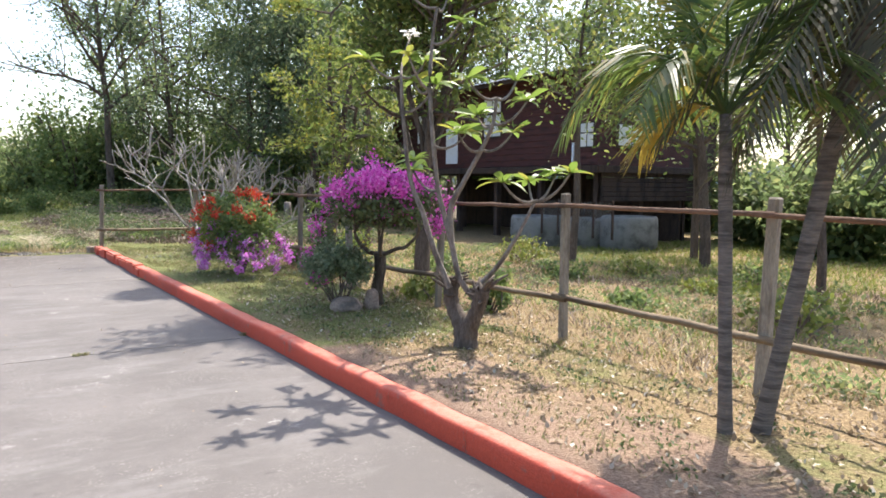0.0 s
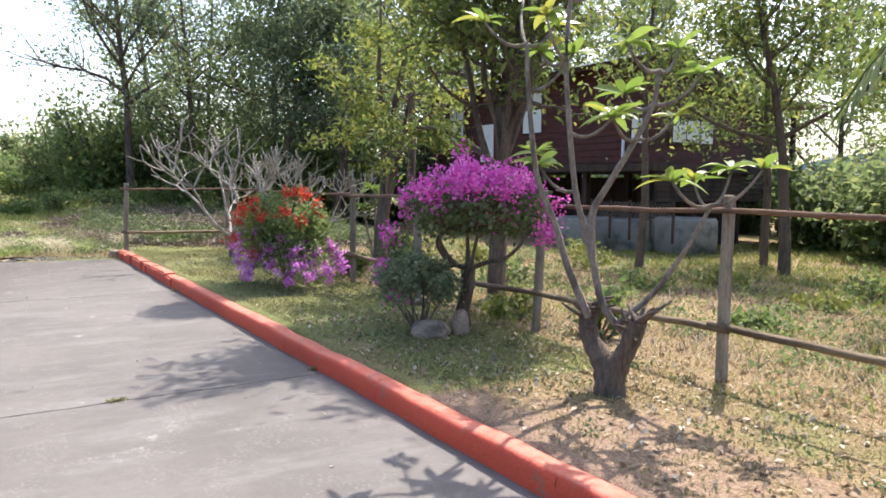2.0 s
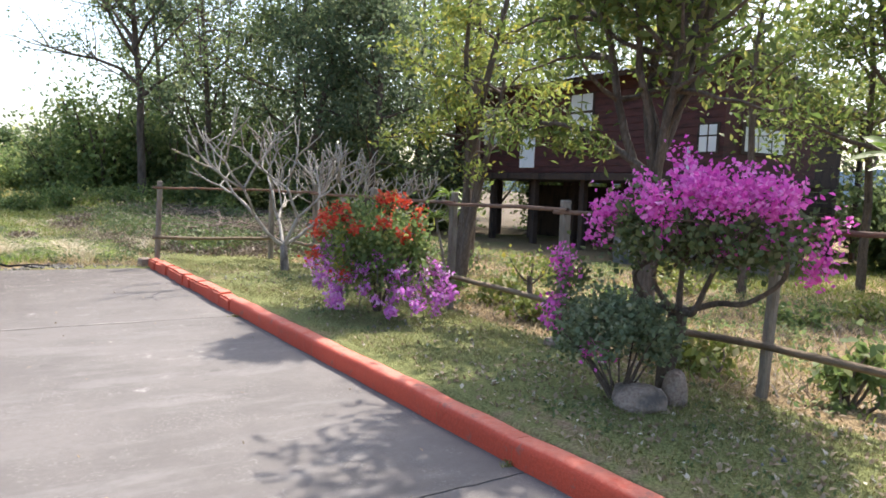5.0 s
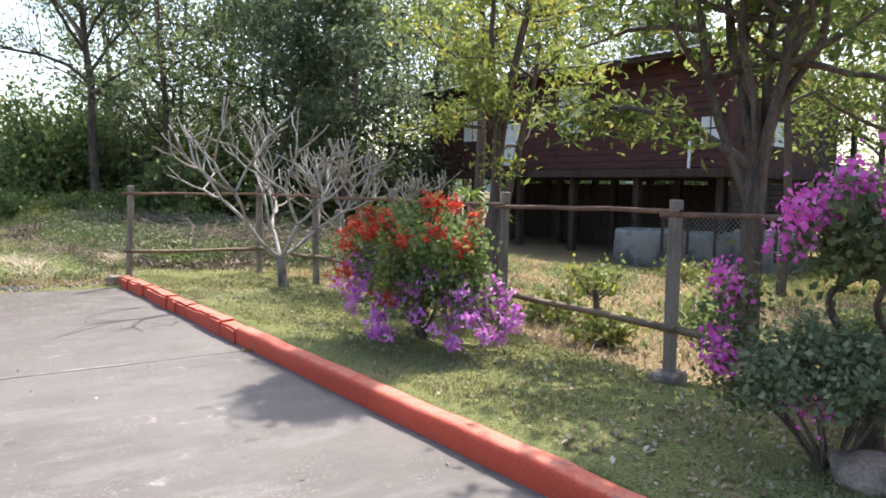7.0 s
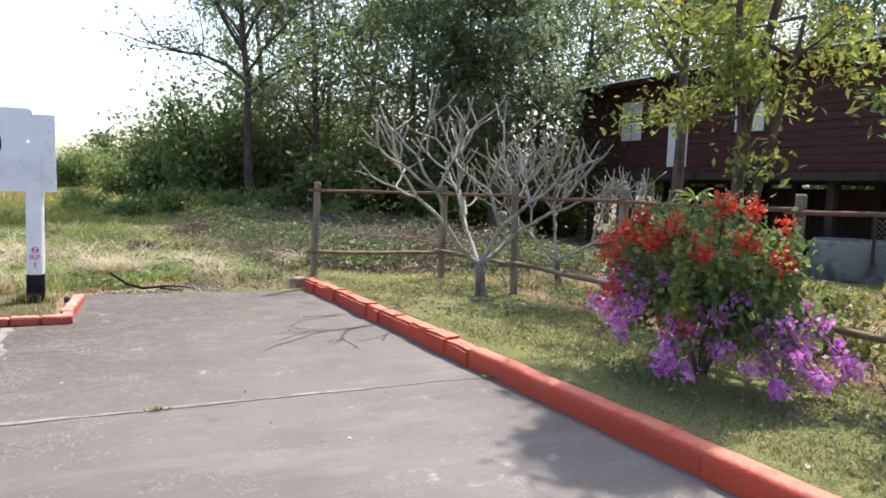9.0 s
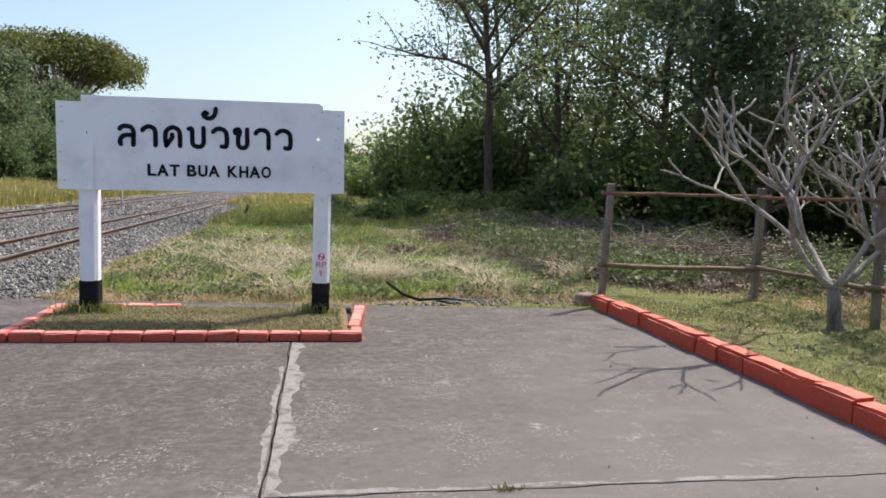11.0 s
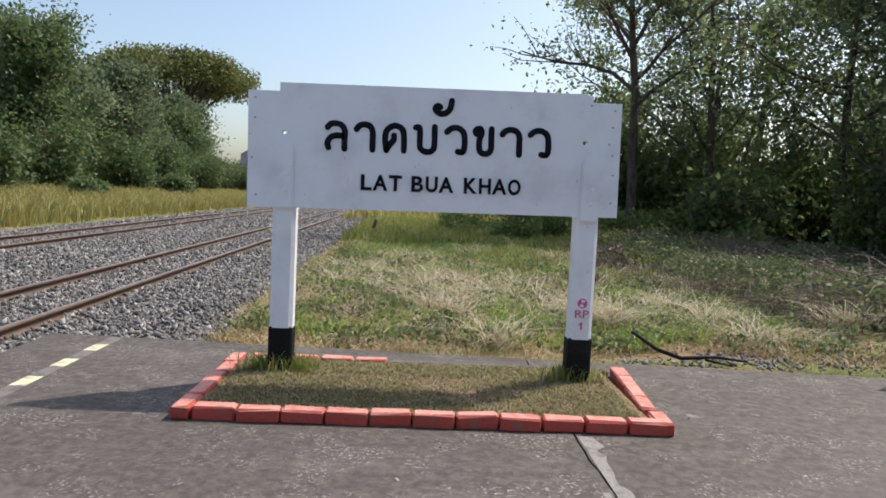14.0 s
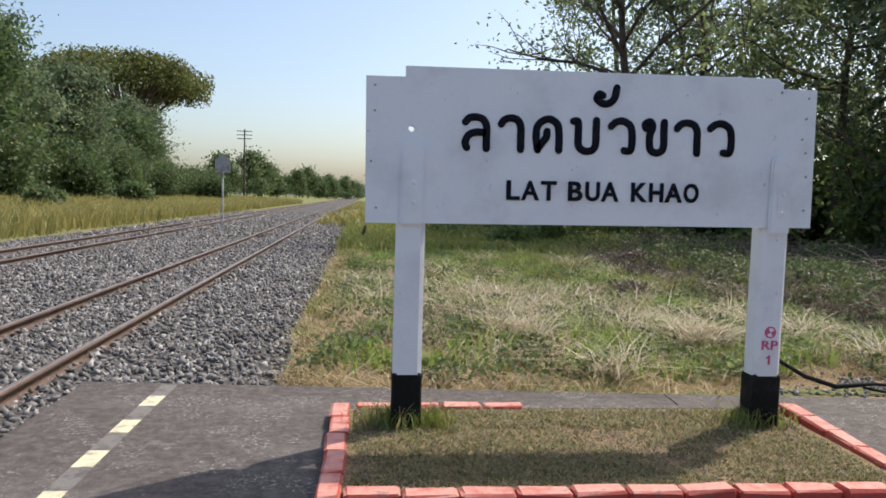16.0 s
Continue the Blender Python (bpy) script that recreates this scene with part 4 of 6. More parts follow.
under = [(4.2, 38.8, 2.4, 5.2), (6.9, 38.2, 2.0, 4.4), (9.4, 35.6, 2.2, 3.6), (11.2, 30.9, 2.2, 3.4), (8.0, 33.4, 1.8, 2.4), (14.2, 33.0, 2.4, 3.8), (17.4, 33.4, 2.2, 3.4), (2.9, 44.0, 2.4, 4.2),
         (24.6, 28.0, 2.2, 3.0), (25.4, 24.0, 2.2, 3.0), (22.5, 14.0, 2.2, 2.6), (21.0, 7.0, 2.0, 2.2), (18.0, 5.5, 1.8, 1.8), (25, 9, 2.4, 3.2), (21, 1.5, 2.2, 2.4), (12.6, 36.5, 2.6, 5), (16, 37, 2.6, 5), (9.5, 39.5, 2.6, 5),
         (5.6, 42, 2.6, 5.5), (20, 35, 2.6, 5), (24, 31.5, 2.6, 5), (2.2, 56, 2.2, 3.0), (20.5, 10.5, 2.2, 3.0), (19.5, 3.5, 2.0, 2.6), (27.5, 17.0, 2.2, 2.4), (27, 20.5, 2.2, 3.0), (18.5, 0.5, 2.0, 2.4), (24, -3, 2.4, 3.0), (16.5, -1.5, 1.8, 2.0), (-1.5, 75, 2.4, 3.4), (1.0, 90, 3, 4.2)]
for k, (x, y, r, h) in enumerate(under):
    shrub((x, y), r, h, 90 + k, (LEAF_EDGE, LEAF_MID, LEAF_EDGE)[k % 3], 6000, 0.26, "dense green undergrowth shrub at the wood's edge", "undergrowth shrubs", BARK)
for k, (x, y, r, h) in enumerate([(0.8, 33.4, 0.8, 0.9), (2.4, 35.2, 0.9, 1.2), (4.0, 34.0, 0.9, 1.0), (-0.6, 38.5, 0.9, 1.0), (5.4, 33.6, 1.0, 1.3), (7.2, 31.4, 0.9, 1.1)]):
    shrub((x, y), r, h, 180 + k, LEAF_EDGE, 1500, 0.13, "bright green leafy bush at the wood's foot", "wood-foot bushes")
for k, (x, y, r, h) in enumerate([(4.6, 20.2, 0.7, 0.45), (5.7, 21.6, 0.9, 0.6), (7.0, 23.4, 0.9, 0.7), (4.4, 23.0, 0.8, 0.5), (3.6, 26.4, 0.8, 0.6), (6.4, 26.0, 0.9, 0.7), (8.4, 21.4, 0.9, 0.7)]):
    shrub((x, y), r, h, 190 + k, LEAF_SHRUB, 750, 0.09, "dark tangled weeds grown through cut brush", "brush weeds")
for k, (x, y, r, h) in enumerate([(2.9, 30.5, 0.6, 0.5), (4.6, 31.5, 0.7, 0.7), (6.0, 33.0, 0.8, 0.8), (0.9, 33.5, 0.7, 0.5), (3.2, 34.0, 0.8, 0.8), (6.8, 27.2, 0.8, 0.6), (8.3, 25.0, 0.8, 0.7), (-0.8, 36.0, 0.7, 0.6),
                                  (6.2, 18.6, 0.45, 0.35), (3.4, 18.2, 0.5, 0.25), (5.6, 11.3, 0.5, 0.3), (6.8, 10.2, 0.55, 0.4), (8.4, 13.3, 0.6, 0.4), (7.4, 15.0, 0.6, 0.4), (10.2, 12.0, 0.6, 0.4), (8.8, 9.2, 0.5, 0.3), (10.6, 9.0, 0.6, 0.35),
                                  (5.2, 6.62, 0.26, 0.55), (5.1, 10.2, 0.3, 0.3), (7.2, 6.2, 0.45, 0.25), (7.6, 4.2, 0.6, 0.5), (8.5, 4.6, 0.6, 0.5), (4.9, 7.7, 0.35, 0.3), (4.95, 11.9, 0.3, 0.3), (9.7, 6.9, 0.6, 0.3), (11.6, 7.2, 0.6, 0.5), (12.0, 14.2, 0.6, 0.45)]):
    shrub((x, y), r, h, 140 + k, (GRASS_GREEN, LEAF_EDGE)[k % 2], 360, 0.10, "low weedy clump of green leaves", "weed clumps")

def bloom(ob, name, centres, count, spread, size, rng, material, label=""):
    centres = np.asarray(centres, float)
    C = centres[rng.integers(0, len(centres), count)] + rng.normal(size=(count, 3)) * spread
    tagged(part(name, poly(*leaf_data(C, size, rng, 0.75, 0.2)), material, ob, label), kind="stuff")


def shell(n, centre, radii, rng, low=-1.0):
    """Places on a rounded, uneven canopy."""
    d = unit(rng.normal(size=(n * 3, 3)))
    d = d[d[:, 2] > low][:n]
    return np.asarray(centre) + d * np.asarray(radii) * rng.uniform(0.78, 1.05, (len(d), 1))


# trees in the yard, close behind the fence
multi = [(0.35, -0.1), (-0.25, 0.25), (0.05, -0.4), (-0.1, -0.15), (0.15, 0.4)]
rng = np.random.default_rng(21)
yard_tree = thing("yard_tree", (5.75, 9.1, 0.0), "brown many-stemmed tree with light green crown behind the fence", "tree")
stem, sr, _ = limb((5.75, 9.1, -0.1), (0, 0, 1), 1.85, 0.128, 0.105, rng, 6, 0.04)
pieces, tips = [(stem, sr, 6)], []
for k, (lx, ly) in enumerate(multi):
    p, r, d = limb(stem[-1 - k % 2], (lx, ly, 0.9), 2.6, 0.055, 0.032, rng, 7, 0.09, 0.05)
    pieces.append((p, r, 6))
    for j in range(9):
        a = rng.uniform(0, 6.28)
        i = rng.integers(3, 7)
        q, qr, _ = limb(p[i], (math.cos(a), math.sin(a), 0.35), rng.uniform(0.8, 1.6), 0.036, 0.012, rng, 6, 0.22, 0.05)
        pieces.append((q, qr, 4))
        tips += [q[-1], q[-2], q[3]]
upper = []
for k in range(4):
    a = k * 1.57 + rng.uniform(-0.3, 0.3)
    e = np.array([6.25 + 0.75 * math.cos(a), 9.1 + 0.85 * math.sin(a), 6.1 + rng.uniform(-0.6, 0.7)])
    p = curve_pts(stem[-1], e, (0.25 * math.cos(a), 0.25 * math.sin(a), 0.1), 9) + np.vstack([np.zeros((1, 3)), rng.normal(size=(8, 3)) * 0.05])
    pieces.append((p, np.linspace(0.046, 0.016, 9), 6))
    for j in range(12):
        b = rng.uniform(0, 6.28)
        q, qr, _ = limb(p[rng.integers(5, 9)], (math.cos(b), math.sin(b), 0.3), rng.uniform(0.4, 0.9), 0.02, 0.007, rng, 5, 0.22, 0.05)
        pieces.append((q, qr, 4))
        upper += [q[-1], q[-2], q[2]]
upper = np.array(upper)
bough = curve_pts(stem[-1], (5.15, 10.7, 2.25), (-0.05, 0.1, 0.3), 9)
pieces.append((bough, np.linspace(0.05, 0.014, 9), 6))
low = []
for k in range(9):
    b = rng.uniform(0, 6.28)
    q, qr, _ = limb(bough[4 + k % 5], (math.cos(b), math.sin(b), 0.0), rng.uniform(0.3, 0.6), 0.014, 0.005, rng, 5, 0.2, -0.08)
    pieces.append((q, qr, 4))
    low += [q[-1], q[-2]]
low = np.array(low)
part("low_crown", poly(*leaf_data(low[rng.integers(0, len(low), 620)] + rng.normal(size=(620, 3)) * np.array([0.13, 0.13, 0.10]), 0.14, rng, 0.3)), LEAF_YARD, yard_tree)
part("trunk", tubes(pieces), BARK, yard_tree, smooth=True)
tips = np.array(tips)
clump = np.exp(-np.sum((tips - [4.9, 9.5, 4.9]) ** 2, 1) / 1.3) + 0.14
part("upper_crown", poly(*leaf_data(upper[rng.integers(0, len(upper), 12500)] + rng.normal(size=(12500, 3)) * np.array([0.17, 0.17, 0.14]), 0.14, rng, 0.36)), LEAF_YARD, yard_tree)
C = tips[rng.choice(len(tips), 6200, p=clump / clump.sum())] + rng.normal(size=(6200, 3)) * np.array([0.24, 0.24, 0.15])
part("crown", poly(*leaf_data(C[(C[:, 2] > 2.3) & (C[:, 2] < 5.5) & (C[:, 0] > 3.7)], 0.14, rng, 0.36)), LEAF_YARD, yard_tree)

young = thing("young_tree", (5.85, 12.85, 0.0), "slender leaning tree with sparse yellowing leaves", "tree")
pieces, tips = [], []
for lx, ly, L in ((0.0, 0.02, 6.4), (0.10, -0.05, 5.0), (0.14, -0.12, 3.6)):
    p, r, d = limb((5.85, 12.85, -0.1), (lx, ly, 1), L, 0.088, 0.02, rng, 9, 0.06, 0.03)
    pieces.append((p, r, 6))
    for j in range(11):
        a = rng.uniform(0, 6.28)
        i = rng.integers(4, 9)
        q, qr, _ = limb(p[i], (math.cos(a), math.sin(a), 0.3), rng.uniform(0.6, 1.4), 0.022, 0.008, rng, 5, 0.25, 0.03)
        pieces.append((q, qr, 4))
        tips += [q[-1], q[-2]]
part("trunk", tubes(pieces), BARK, young, smooth=True)
tips = np.array(tips)
clump = np.exp(-np.sum((tips - [5.3, 13.0, 4.6]) ** 2, 1) / 0.9) + 0.2 * (tips[:, 2] < 5.2)
C = tips[rng.choice(len(tips), 4200, p=clump / clump.sum())] + rng.normal(size=(4200, 3)) * np.array([0.18, 0.18, 0.09])
part("crown", poly(*leaf_data(C, 0.11, rng, 0.4)), LEAF_YELLOW, young)
C = shell(40, (5.8, 12.9, 6.2), (0.42, 0.42, 0.4), rng)
part("upper_twigs", tubes([(curve_pts((5.75, 13.0, 5.2), c, rng.normal(size=3) * 0.06, 5), np.linspace(0.016, 0.005, 5), 4) for c in C]), BARK, young)
part("upper_crown", poly(*leaf_data(C[rng.integers(0, 40, 6500)] + rng.normal(size=(6500, 3)) * 0.12, 0.12, rng, 0.4)), LEAF_YARD, young)
tree("slim_tree", (14.6, 10.6), 7.6, 0.15, 31, LEAF_YARD, BARK, 5600, 0.15, 0.6, "brown forking tree beside the house", clear=0.3, limbs=10, reach=0.32, twigs=4, low=2.2)
tree("slim_tree", (15.5, 6.2), 8.0, 0.11, 32, LEAF_YARD, BARK, 3000, 0.16, 0.5, "slim tree in the open yard", clear=0.35, limbs=10, reach=0.28, twigs=4, low=2.5)
tree("slim_tree", (8.6, 16.6), 8.6, 0.12, 34, LEAF_YARD, BARK, 3000, 0.15, 0.5, "slim tree near the house", clear=0.4, limbs=10, reach=0.26, twigs=4, low=3.0)
tree("slim_tree", (11.6, 12.0), 7.2, 0.10, 38, LEAF_YARD, BARK, 2000, 0.15, 0.55, "slim brown-stemmed tree in front of the house", clear=0.5, limbs=10, reach=0.3, twigs=4, low=3.4)
tree("slim_tree", (16.4, 12.3), 9.0, 0.12, 39, LEAF_YARD, BARK, 5200, 0.16, 0.6, "slim leafy tree beside the house", clear=0.3, limbs=11, reach=0.3, twigs=5, low=2.6)
tree("slim_tree", (11.4, 6.0), 6.8, 0.09, 36, LEAF_YARD, BARK, 4200, 0.15, 0.5, "slim leafy tree at the yard's open side", clear=0.4, limbs=10, reach=0.3, twigs=4, low=2.4)


def candelabra(base, first, depth, rng, length, r, spread):
    """The forking, upturned bare limbs of a frangipani."""
    out, tips = [], []

    def go(a, d, L, rr, left):
        p, q, e = limb(a, d, L, rr, rr * 0.8, rng, 6, 0.09, 0.09)
        out.append((p, q, 6))
        if left == 0:
            tips.append((p[-1], e))
            return
        side = unit(np.cross(e, rng.normal(size=3)))
        for s in ((1, -1) if rng.uniform() < 0.6 else (1, -1, 0.3)):
            go(p[-1], e + side * s * spread * rng.uniform(0.7, 1.2) + np.array([0, 0, 0.12]), L * rng.uniform(0.70, 0.98), rr * 0.78, left - 1)

    for d in first:
        go(base, d, length * rng.uniform(0.9, 1.15), r, depth)
    return out, tips


def bare_frangipani(x, y, seed, r, length, first, label):
    rng = np.random.default_rng(seed)
    z = float(ground_z(x, y))
    ob = thing("frangipani_tree", (x, y, z), label, "tree", "frangipani trees")
    p, q, _ = limb((x, y, z - 0.05), (-0.08, 0, 1), 0.46, r * 2.5, r * 1.7, rng, 4, 0.05)
    out, tips = candelabra(p[-1], first, 4, rng, length, r, 0.80)
    for pts, _, _ in out:
        pts[:, 2] = p[-1][2] + (pts[:, 2] - p[-1][2]) * 0.76
    part("trunk", tubes([(p, q, 6)]), GREY_BARK, ob, smooth=True)
    part("branching_crown", tubes(out), PALE_BARK, ob, "silvery leafless forking branches", smooth=True)
    return ob


bare_frangipani(3.88, 14.95, 6, 0.032, 0.72, [(-0.85, 0.05, 0.62), (0.25, -0.45, 0.85), (1.05, 0.1, 0.55), (0.1, 0.75, 0.7)], "bare silvery frangipani tree inside the fence")
bare_frangipani(5.8, 15.95, 9, 0.024, 0.60, [(-0.7, 0.2, 0.7), (0.8, -0.5, 0.6), (0.3, 0.5, 0.8)], "bare silvery frangipani tree behind the fence")


def big_leaf(a, d, L, W, droop, rng):
    """A long leaf: a keeled strip that tapers to both ends."""
    t = np.linspace(0, 1, 6)
    d = unit(np.array(d, float))
    side = unit(np.cross(d, np.array([0, 0, 1.0]) + rng.normal(size=3) * 0.35))
    mid = np.asarray(a) + d * t[:, None] * L + np.array([0, 0, -1.0]) * (droop * L * t**2)[:, None]
    w = W * np.sin(np.pi * np.clip(0.08 + t * 0.92, 0, 1)) ** 0.7
    lift = np.array([0, 0, 0.18])
    l, r = mid + side * w[:, None] / 2 + lift * w[:, None], mid - side * w[:, None] / 2 + lift * w[:, None]
    V = np.stack([l, mid, r], 1).reshape(-1, 3)
    F = []
    for i in range(5):
        for j in range(2):
            F.append([i * 3 + j, i * 3 + j + 1, (i + 1) * 3 + j + 1, (i + 1) * 3 + j])
    return V, np.array(F)


# small plants and old wood in the yard
rng = np.random.default_rng(71)
strap = thing("strap_leaf_plant", (6.3, 13.85, 0.0), "small tree-like plant with tufts of long strap-shaped green leaves", "plant")
out = []
for k, (dx, dy, h) in enumerate(((0.0, 0.0, 1.42), (0.22, -0.15, 1.2), (-0.2, 0.12, 1.05))):
    z = float(ground_z(6.3, 13.85))
    top = np.array([6.3 + dx, 13.85 + dy, z + h])
    part("stem", tubes([(curve_pts((6.3, 13.85, z - 0.05), top, (0.02, 0, 0), 6), np.linspace(0.028, 0.02, 6), 6)]), GREY_BARK, strap, smooth=True)
    for j in range(26):
        a = j * 2.4
        out.append(big_leaf(top, (math.cos(a), math.sin(a), rng.uniform(0.1, 1.3)), rng.uniform(0.32, 0.5), 0.04, rng.uniform(0.3, 0.8), rng))
part("leaves", poly(*merge(out)), LEAF_FRANGI, strap, "long arching strap leaves")
sap = thing("cut_sapling", (5.3, 10.48, 0.0), "cut sapling stump sprouting thin leafy shoots", "shrub")
z = float(ground_z(5.3, 10.48))
part("stump", tubes([(np.array([[5.3, 10.48, z - 0.05], [5.31, 10.48, z + 0.25], [5.3, 10.5, z + 0.5]]), [0.045, 0.038, 0.032], 6)]), BARK, sap, smooth=True)
ends = []
for k in range(9):
    a = k * 0.7
    e = np.array([5.3 + 0.26 * math.cos(a), 10.5 + 0.26 * math.sin(a), z + rng.uniform(0.5, 0.78)])
    part("shoot", tubes([(curve_pts((5.3, 10.5, z + rng.uniform(0.3, 0.48)), e, (0, 0, -0.05), 5), np.linspace(0.011, 0.004, 5), 4)]), BARK, sap, smooth=True)
    ends += [e, e * 0.6 + np.array([5.3, 10.5, z + 0.48]) * 0.4]
bloom(sap, "foliage", ends, 170, 0.06, 0.06, rng, LEAF_YELLOW)
z = float(ground_z(8.6, 22.2))
tagged(part("tree_stump", tubes([(np.array([[8.6, 22.2, z - 0.1], [8.6, 22.2, z + 0.3], [8.57, 22.18, z + 0.7], [8.55, 22.15, z + 1.0]]), [0.17, 0.13, 0.13, 0.11], 6)]), GREY_BARK, smooth=True), "grey weathered tree stump beyond the fence", "stump")
z = float(ground_z(5.8, 18.0))
tagged(part("fallen_log", tubes([(np.array([[5.35, 17.85, z + 0.03], [5.6, 17.95, z + 0.07], [5.9, 18.05, z + 0.08], [6.2, 18.2, z + 0.16]]), [0.075, 0.085, 0.08, 0.06], 6)]), BARK, smooth=True), "short dark fallen log behind the fence", "log")
for k, (x, y, r, h) in enumerate([(0.4, 22.6, 0.35, 0.22), (1.6, 24.6, 0.5, 0.3), (3.2, 22.2, 0.5, 0.3), (2.4, 27.0, 0.7, 0.4), (4.4, 25.4, 0.7, 0.45), (5.6, 28.0, 0.8, 0.5), (3.9, 19.6, 0.6, 0.35), (5.4, 19.4, 0.8, 0.5), (6.8, 20.6, 0.9, 0.6), (4.0, 29.6, 0.9, 0.6)]):
    shrub((x, y), r, h, 260 + k, DEAD, 900, 0.075, "low heap of brown withered cut weeds", "withered heaps", name="weed_heap")

# the pollarded frangipani by the kerb
rng = np.random.default_rng(14)
plum = thing("leafy_frangipani", (3.77, 5.12, 0.12), "pollarded frangipani tree with knobbly forked trunk and long leaves", "tree", "frangipani trees")
W = []
for pts, rad in (([(3.77, 5.11, 0.04), (3.77, 5.12, 0.16), (3.765, 5.17, 0.30), (3.745, 5.27, 0.43), (3.74, 5.31, 0.56), (3.76, 5.30, 0.69)], [0.135, 0.10, 0.085, 0.068, 0.070, 0.058]),
                 ([(3.775, 5.10, 0.04), (3.78, 5.10, 0.17), (3.79, 5.06, 0.30), (3.80, 4.98, 0.44), (3.80, 4.93, 0.56), (3.80, 4.90, 0.65)], [0.13, 0.098, 0.08, 0.064, 0.068, 0.066])):
    p = smooth_line(pts, 5)
    rr = np.interp(np.linspace(0, 1, len(p)), np.linspace(0, 1, len(rad)), rad) * (1 + 0.05 * np.sin(np.arange(len(p)) * 1.9))
    W.append((p, rr, 12))
for a in ((3.76, 5.30, 0.66), (3.80, 4.90, 0.62), (3.76, 5.28, 0.58), (3.8, 4.93, 0.55)):
    for k in range(5):
        b = rng.uniform(0, 6.28)
        L = rng.uniform(0.10, 0.27)
        e = np.array(a) + np.array([math.cos(b) * L, math.sin(b) * L, rng.uniform(-0.02, 0.16)])
        part("pruned_stub", tubes([(curve_pts(a, e, rng.normal(size=3) * 0.015, 5), [0.028, 0.021, 0.016, 0.012, 0.008], 6)]), BARK, plum, smooth=True)
part("trunk", tubes(W), BARK, plum, smooth=True)
def across(u, z):
    """A place u metres along the line on which the tree's limbs spread, at height z."""
    return (3.77 + 0.6 * u, 5.12 - 0.8 * u, z)


stems = [([(0.13, 0.50), (-0.05, 0.70), (-0.13, 1.0), (-0.21, 1.28), (-0.27, 1.5), (-0.32, 1.9), (-0.36, 2.4), (-0.34, 2.8), (-0.3, 3.1)], (8, 8, 7, 6, 6, 5, 4)),
         ([(-0.14, 1.05), (-0.15, 1.34), (-0.05, 1.54), (0.13, 1.86), (0.23, 2.08), (0.26, 2.3)], (5, 5, 4, 4, 3, 3)),
         ([(0.05, 0.58), (0.12, 0.66), (0.28, 0.82), (0.46, 1.1), (0.62, 1.42)], (4, 4, 4, 4)),
         ([(-0.15, 0.62), (-0.30, 0.95), (-0.42, 1.3), (-0.55, 1.62), (-0.62, 2.2), (-0.64, 2.52)], (5, 5, 4, 3))]
ends = []
for s, forks in stems:
    W = []
    p = smooth_line([across(u, z) for u, z in s], 3)
    W.append((p, np.linspace(0.030, 0.014, len(p)), 6))
    for k, f in enumerate(forks):
        a = k * 2.4 + rng.uniform(0, 0.8)
        root = np.array(across(*s[f]))
        e = root + np.array([math.cos(a) * 0.30, math.sin(a) * 0.30, rng.uniform(0.10, 0.26)])
        W.append((curve_pts(root, e, (0, 0, -0.07), 6), np.linspace(0.016, 0.009, 6), 6))
        ends.append(e)
    part("stem", tubes(W), GREY_BARK, plum, "pale smooth upright stem", smooth=True)
out = []
for e in ends:
    for k in range(9):
        a = k * 2.4 + rng.uniform(0, 0.6)
        out.append(big_leaf(e, (math.cos(a), math.sin(a), rng.uniform(0.0, 0.9)), rng.uniform(0.14, 0.27), 0.065, rng.uniform(0.1, 0.5), rng))
part("leaves", poly(*merge(out)), LEAF_FRANGI, plum, "long bright green leaves in rosettes")

part("flower_stalk", tubes([(curve_pts(across(-0.64, 2.5), (3.87, 6.29, 3.04), (0, 0.05, 0), 6), np.linspace(0.014, 0.008, 6), 6)]), GREY_BARK, plum, smooth=True)
out = []
for k in range(16):
    a, d = k * 2.4, 0.02 + 0.006 * k
    out.append(big_leaf((3.87 + d * math.cos(a) * 0.5, 6.29 + d * math.sin(a) * 0.5, 3.06 + 0.03 * math.sin(k)), (math.cos(a), math.sin(a), 0.5), 0.08, 0.05, 0.4, rng))
part("flower_head", poly(*merge(out)), PETAL, plum, "cluster of white five-petalled flowers")
plum.location = (3.68, 4.97, 0.14)

# two small palms
def frond(base, d, L, droop, rng, leaflets=34, long=0.34):
    t = np.linspace(0, 1, 10)
    d = unit(np.array(d, float))
    rib = np.asarray(base) + d * (t * L)[:, None] + np.array([0, 0, -1.0]) * (droop * L * t**2.2)[:, None]
    out = []
    side = unit(np.cross(d, [0, 0, 1.0]))
    for s in (1, -1):
        for k in range(leaflets):
            f = 0.16 + 0.82 * k / leaflets
            i = f * 9
            lo = int(min(i, 8))
            a = rib[lo] + (rib[lo + 1] - rib[lo]) * (i - lo)
            g = unit(rib[lo + 1] - rib[lo])
            v = unit(side * s + g * 0.75 + np.array([0, 0, -0.25 + rng.uniform(-0.2, 0.3)]))
            ll = long * (0.45 + 0.9 * math.sin(math.pi * min(1, f * 0.95))) * rng.uniform(0.85, 1.1)
            m, e = a + v * ll * 0.5, a + v * ll + np.array([0, 0, -0.22 * ll])
            w = g * 0.0145
            out.append((np.array([a - w * 0.5, a + w * 0.5, m + w, m - w]), np.array([[0, 1, 2, 3]])))
            out.append((np.array([m - w, m + w, e + w * 0.15, e - w * 0.15]), np.array([[0, 1, 2, 3]])))
    return (rib, np.linspace(0.016, 0.004, 10), 4), merge(out)


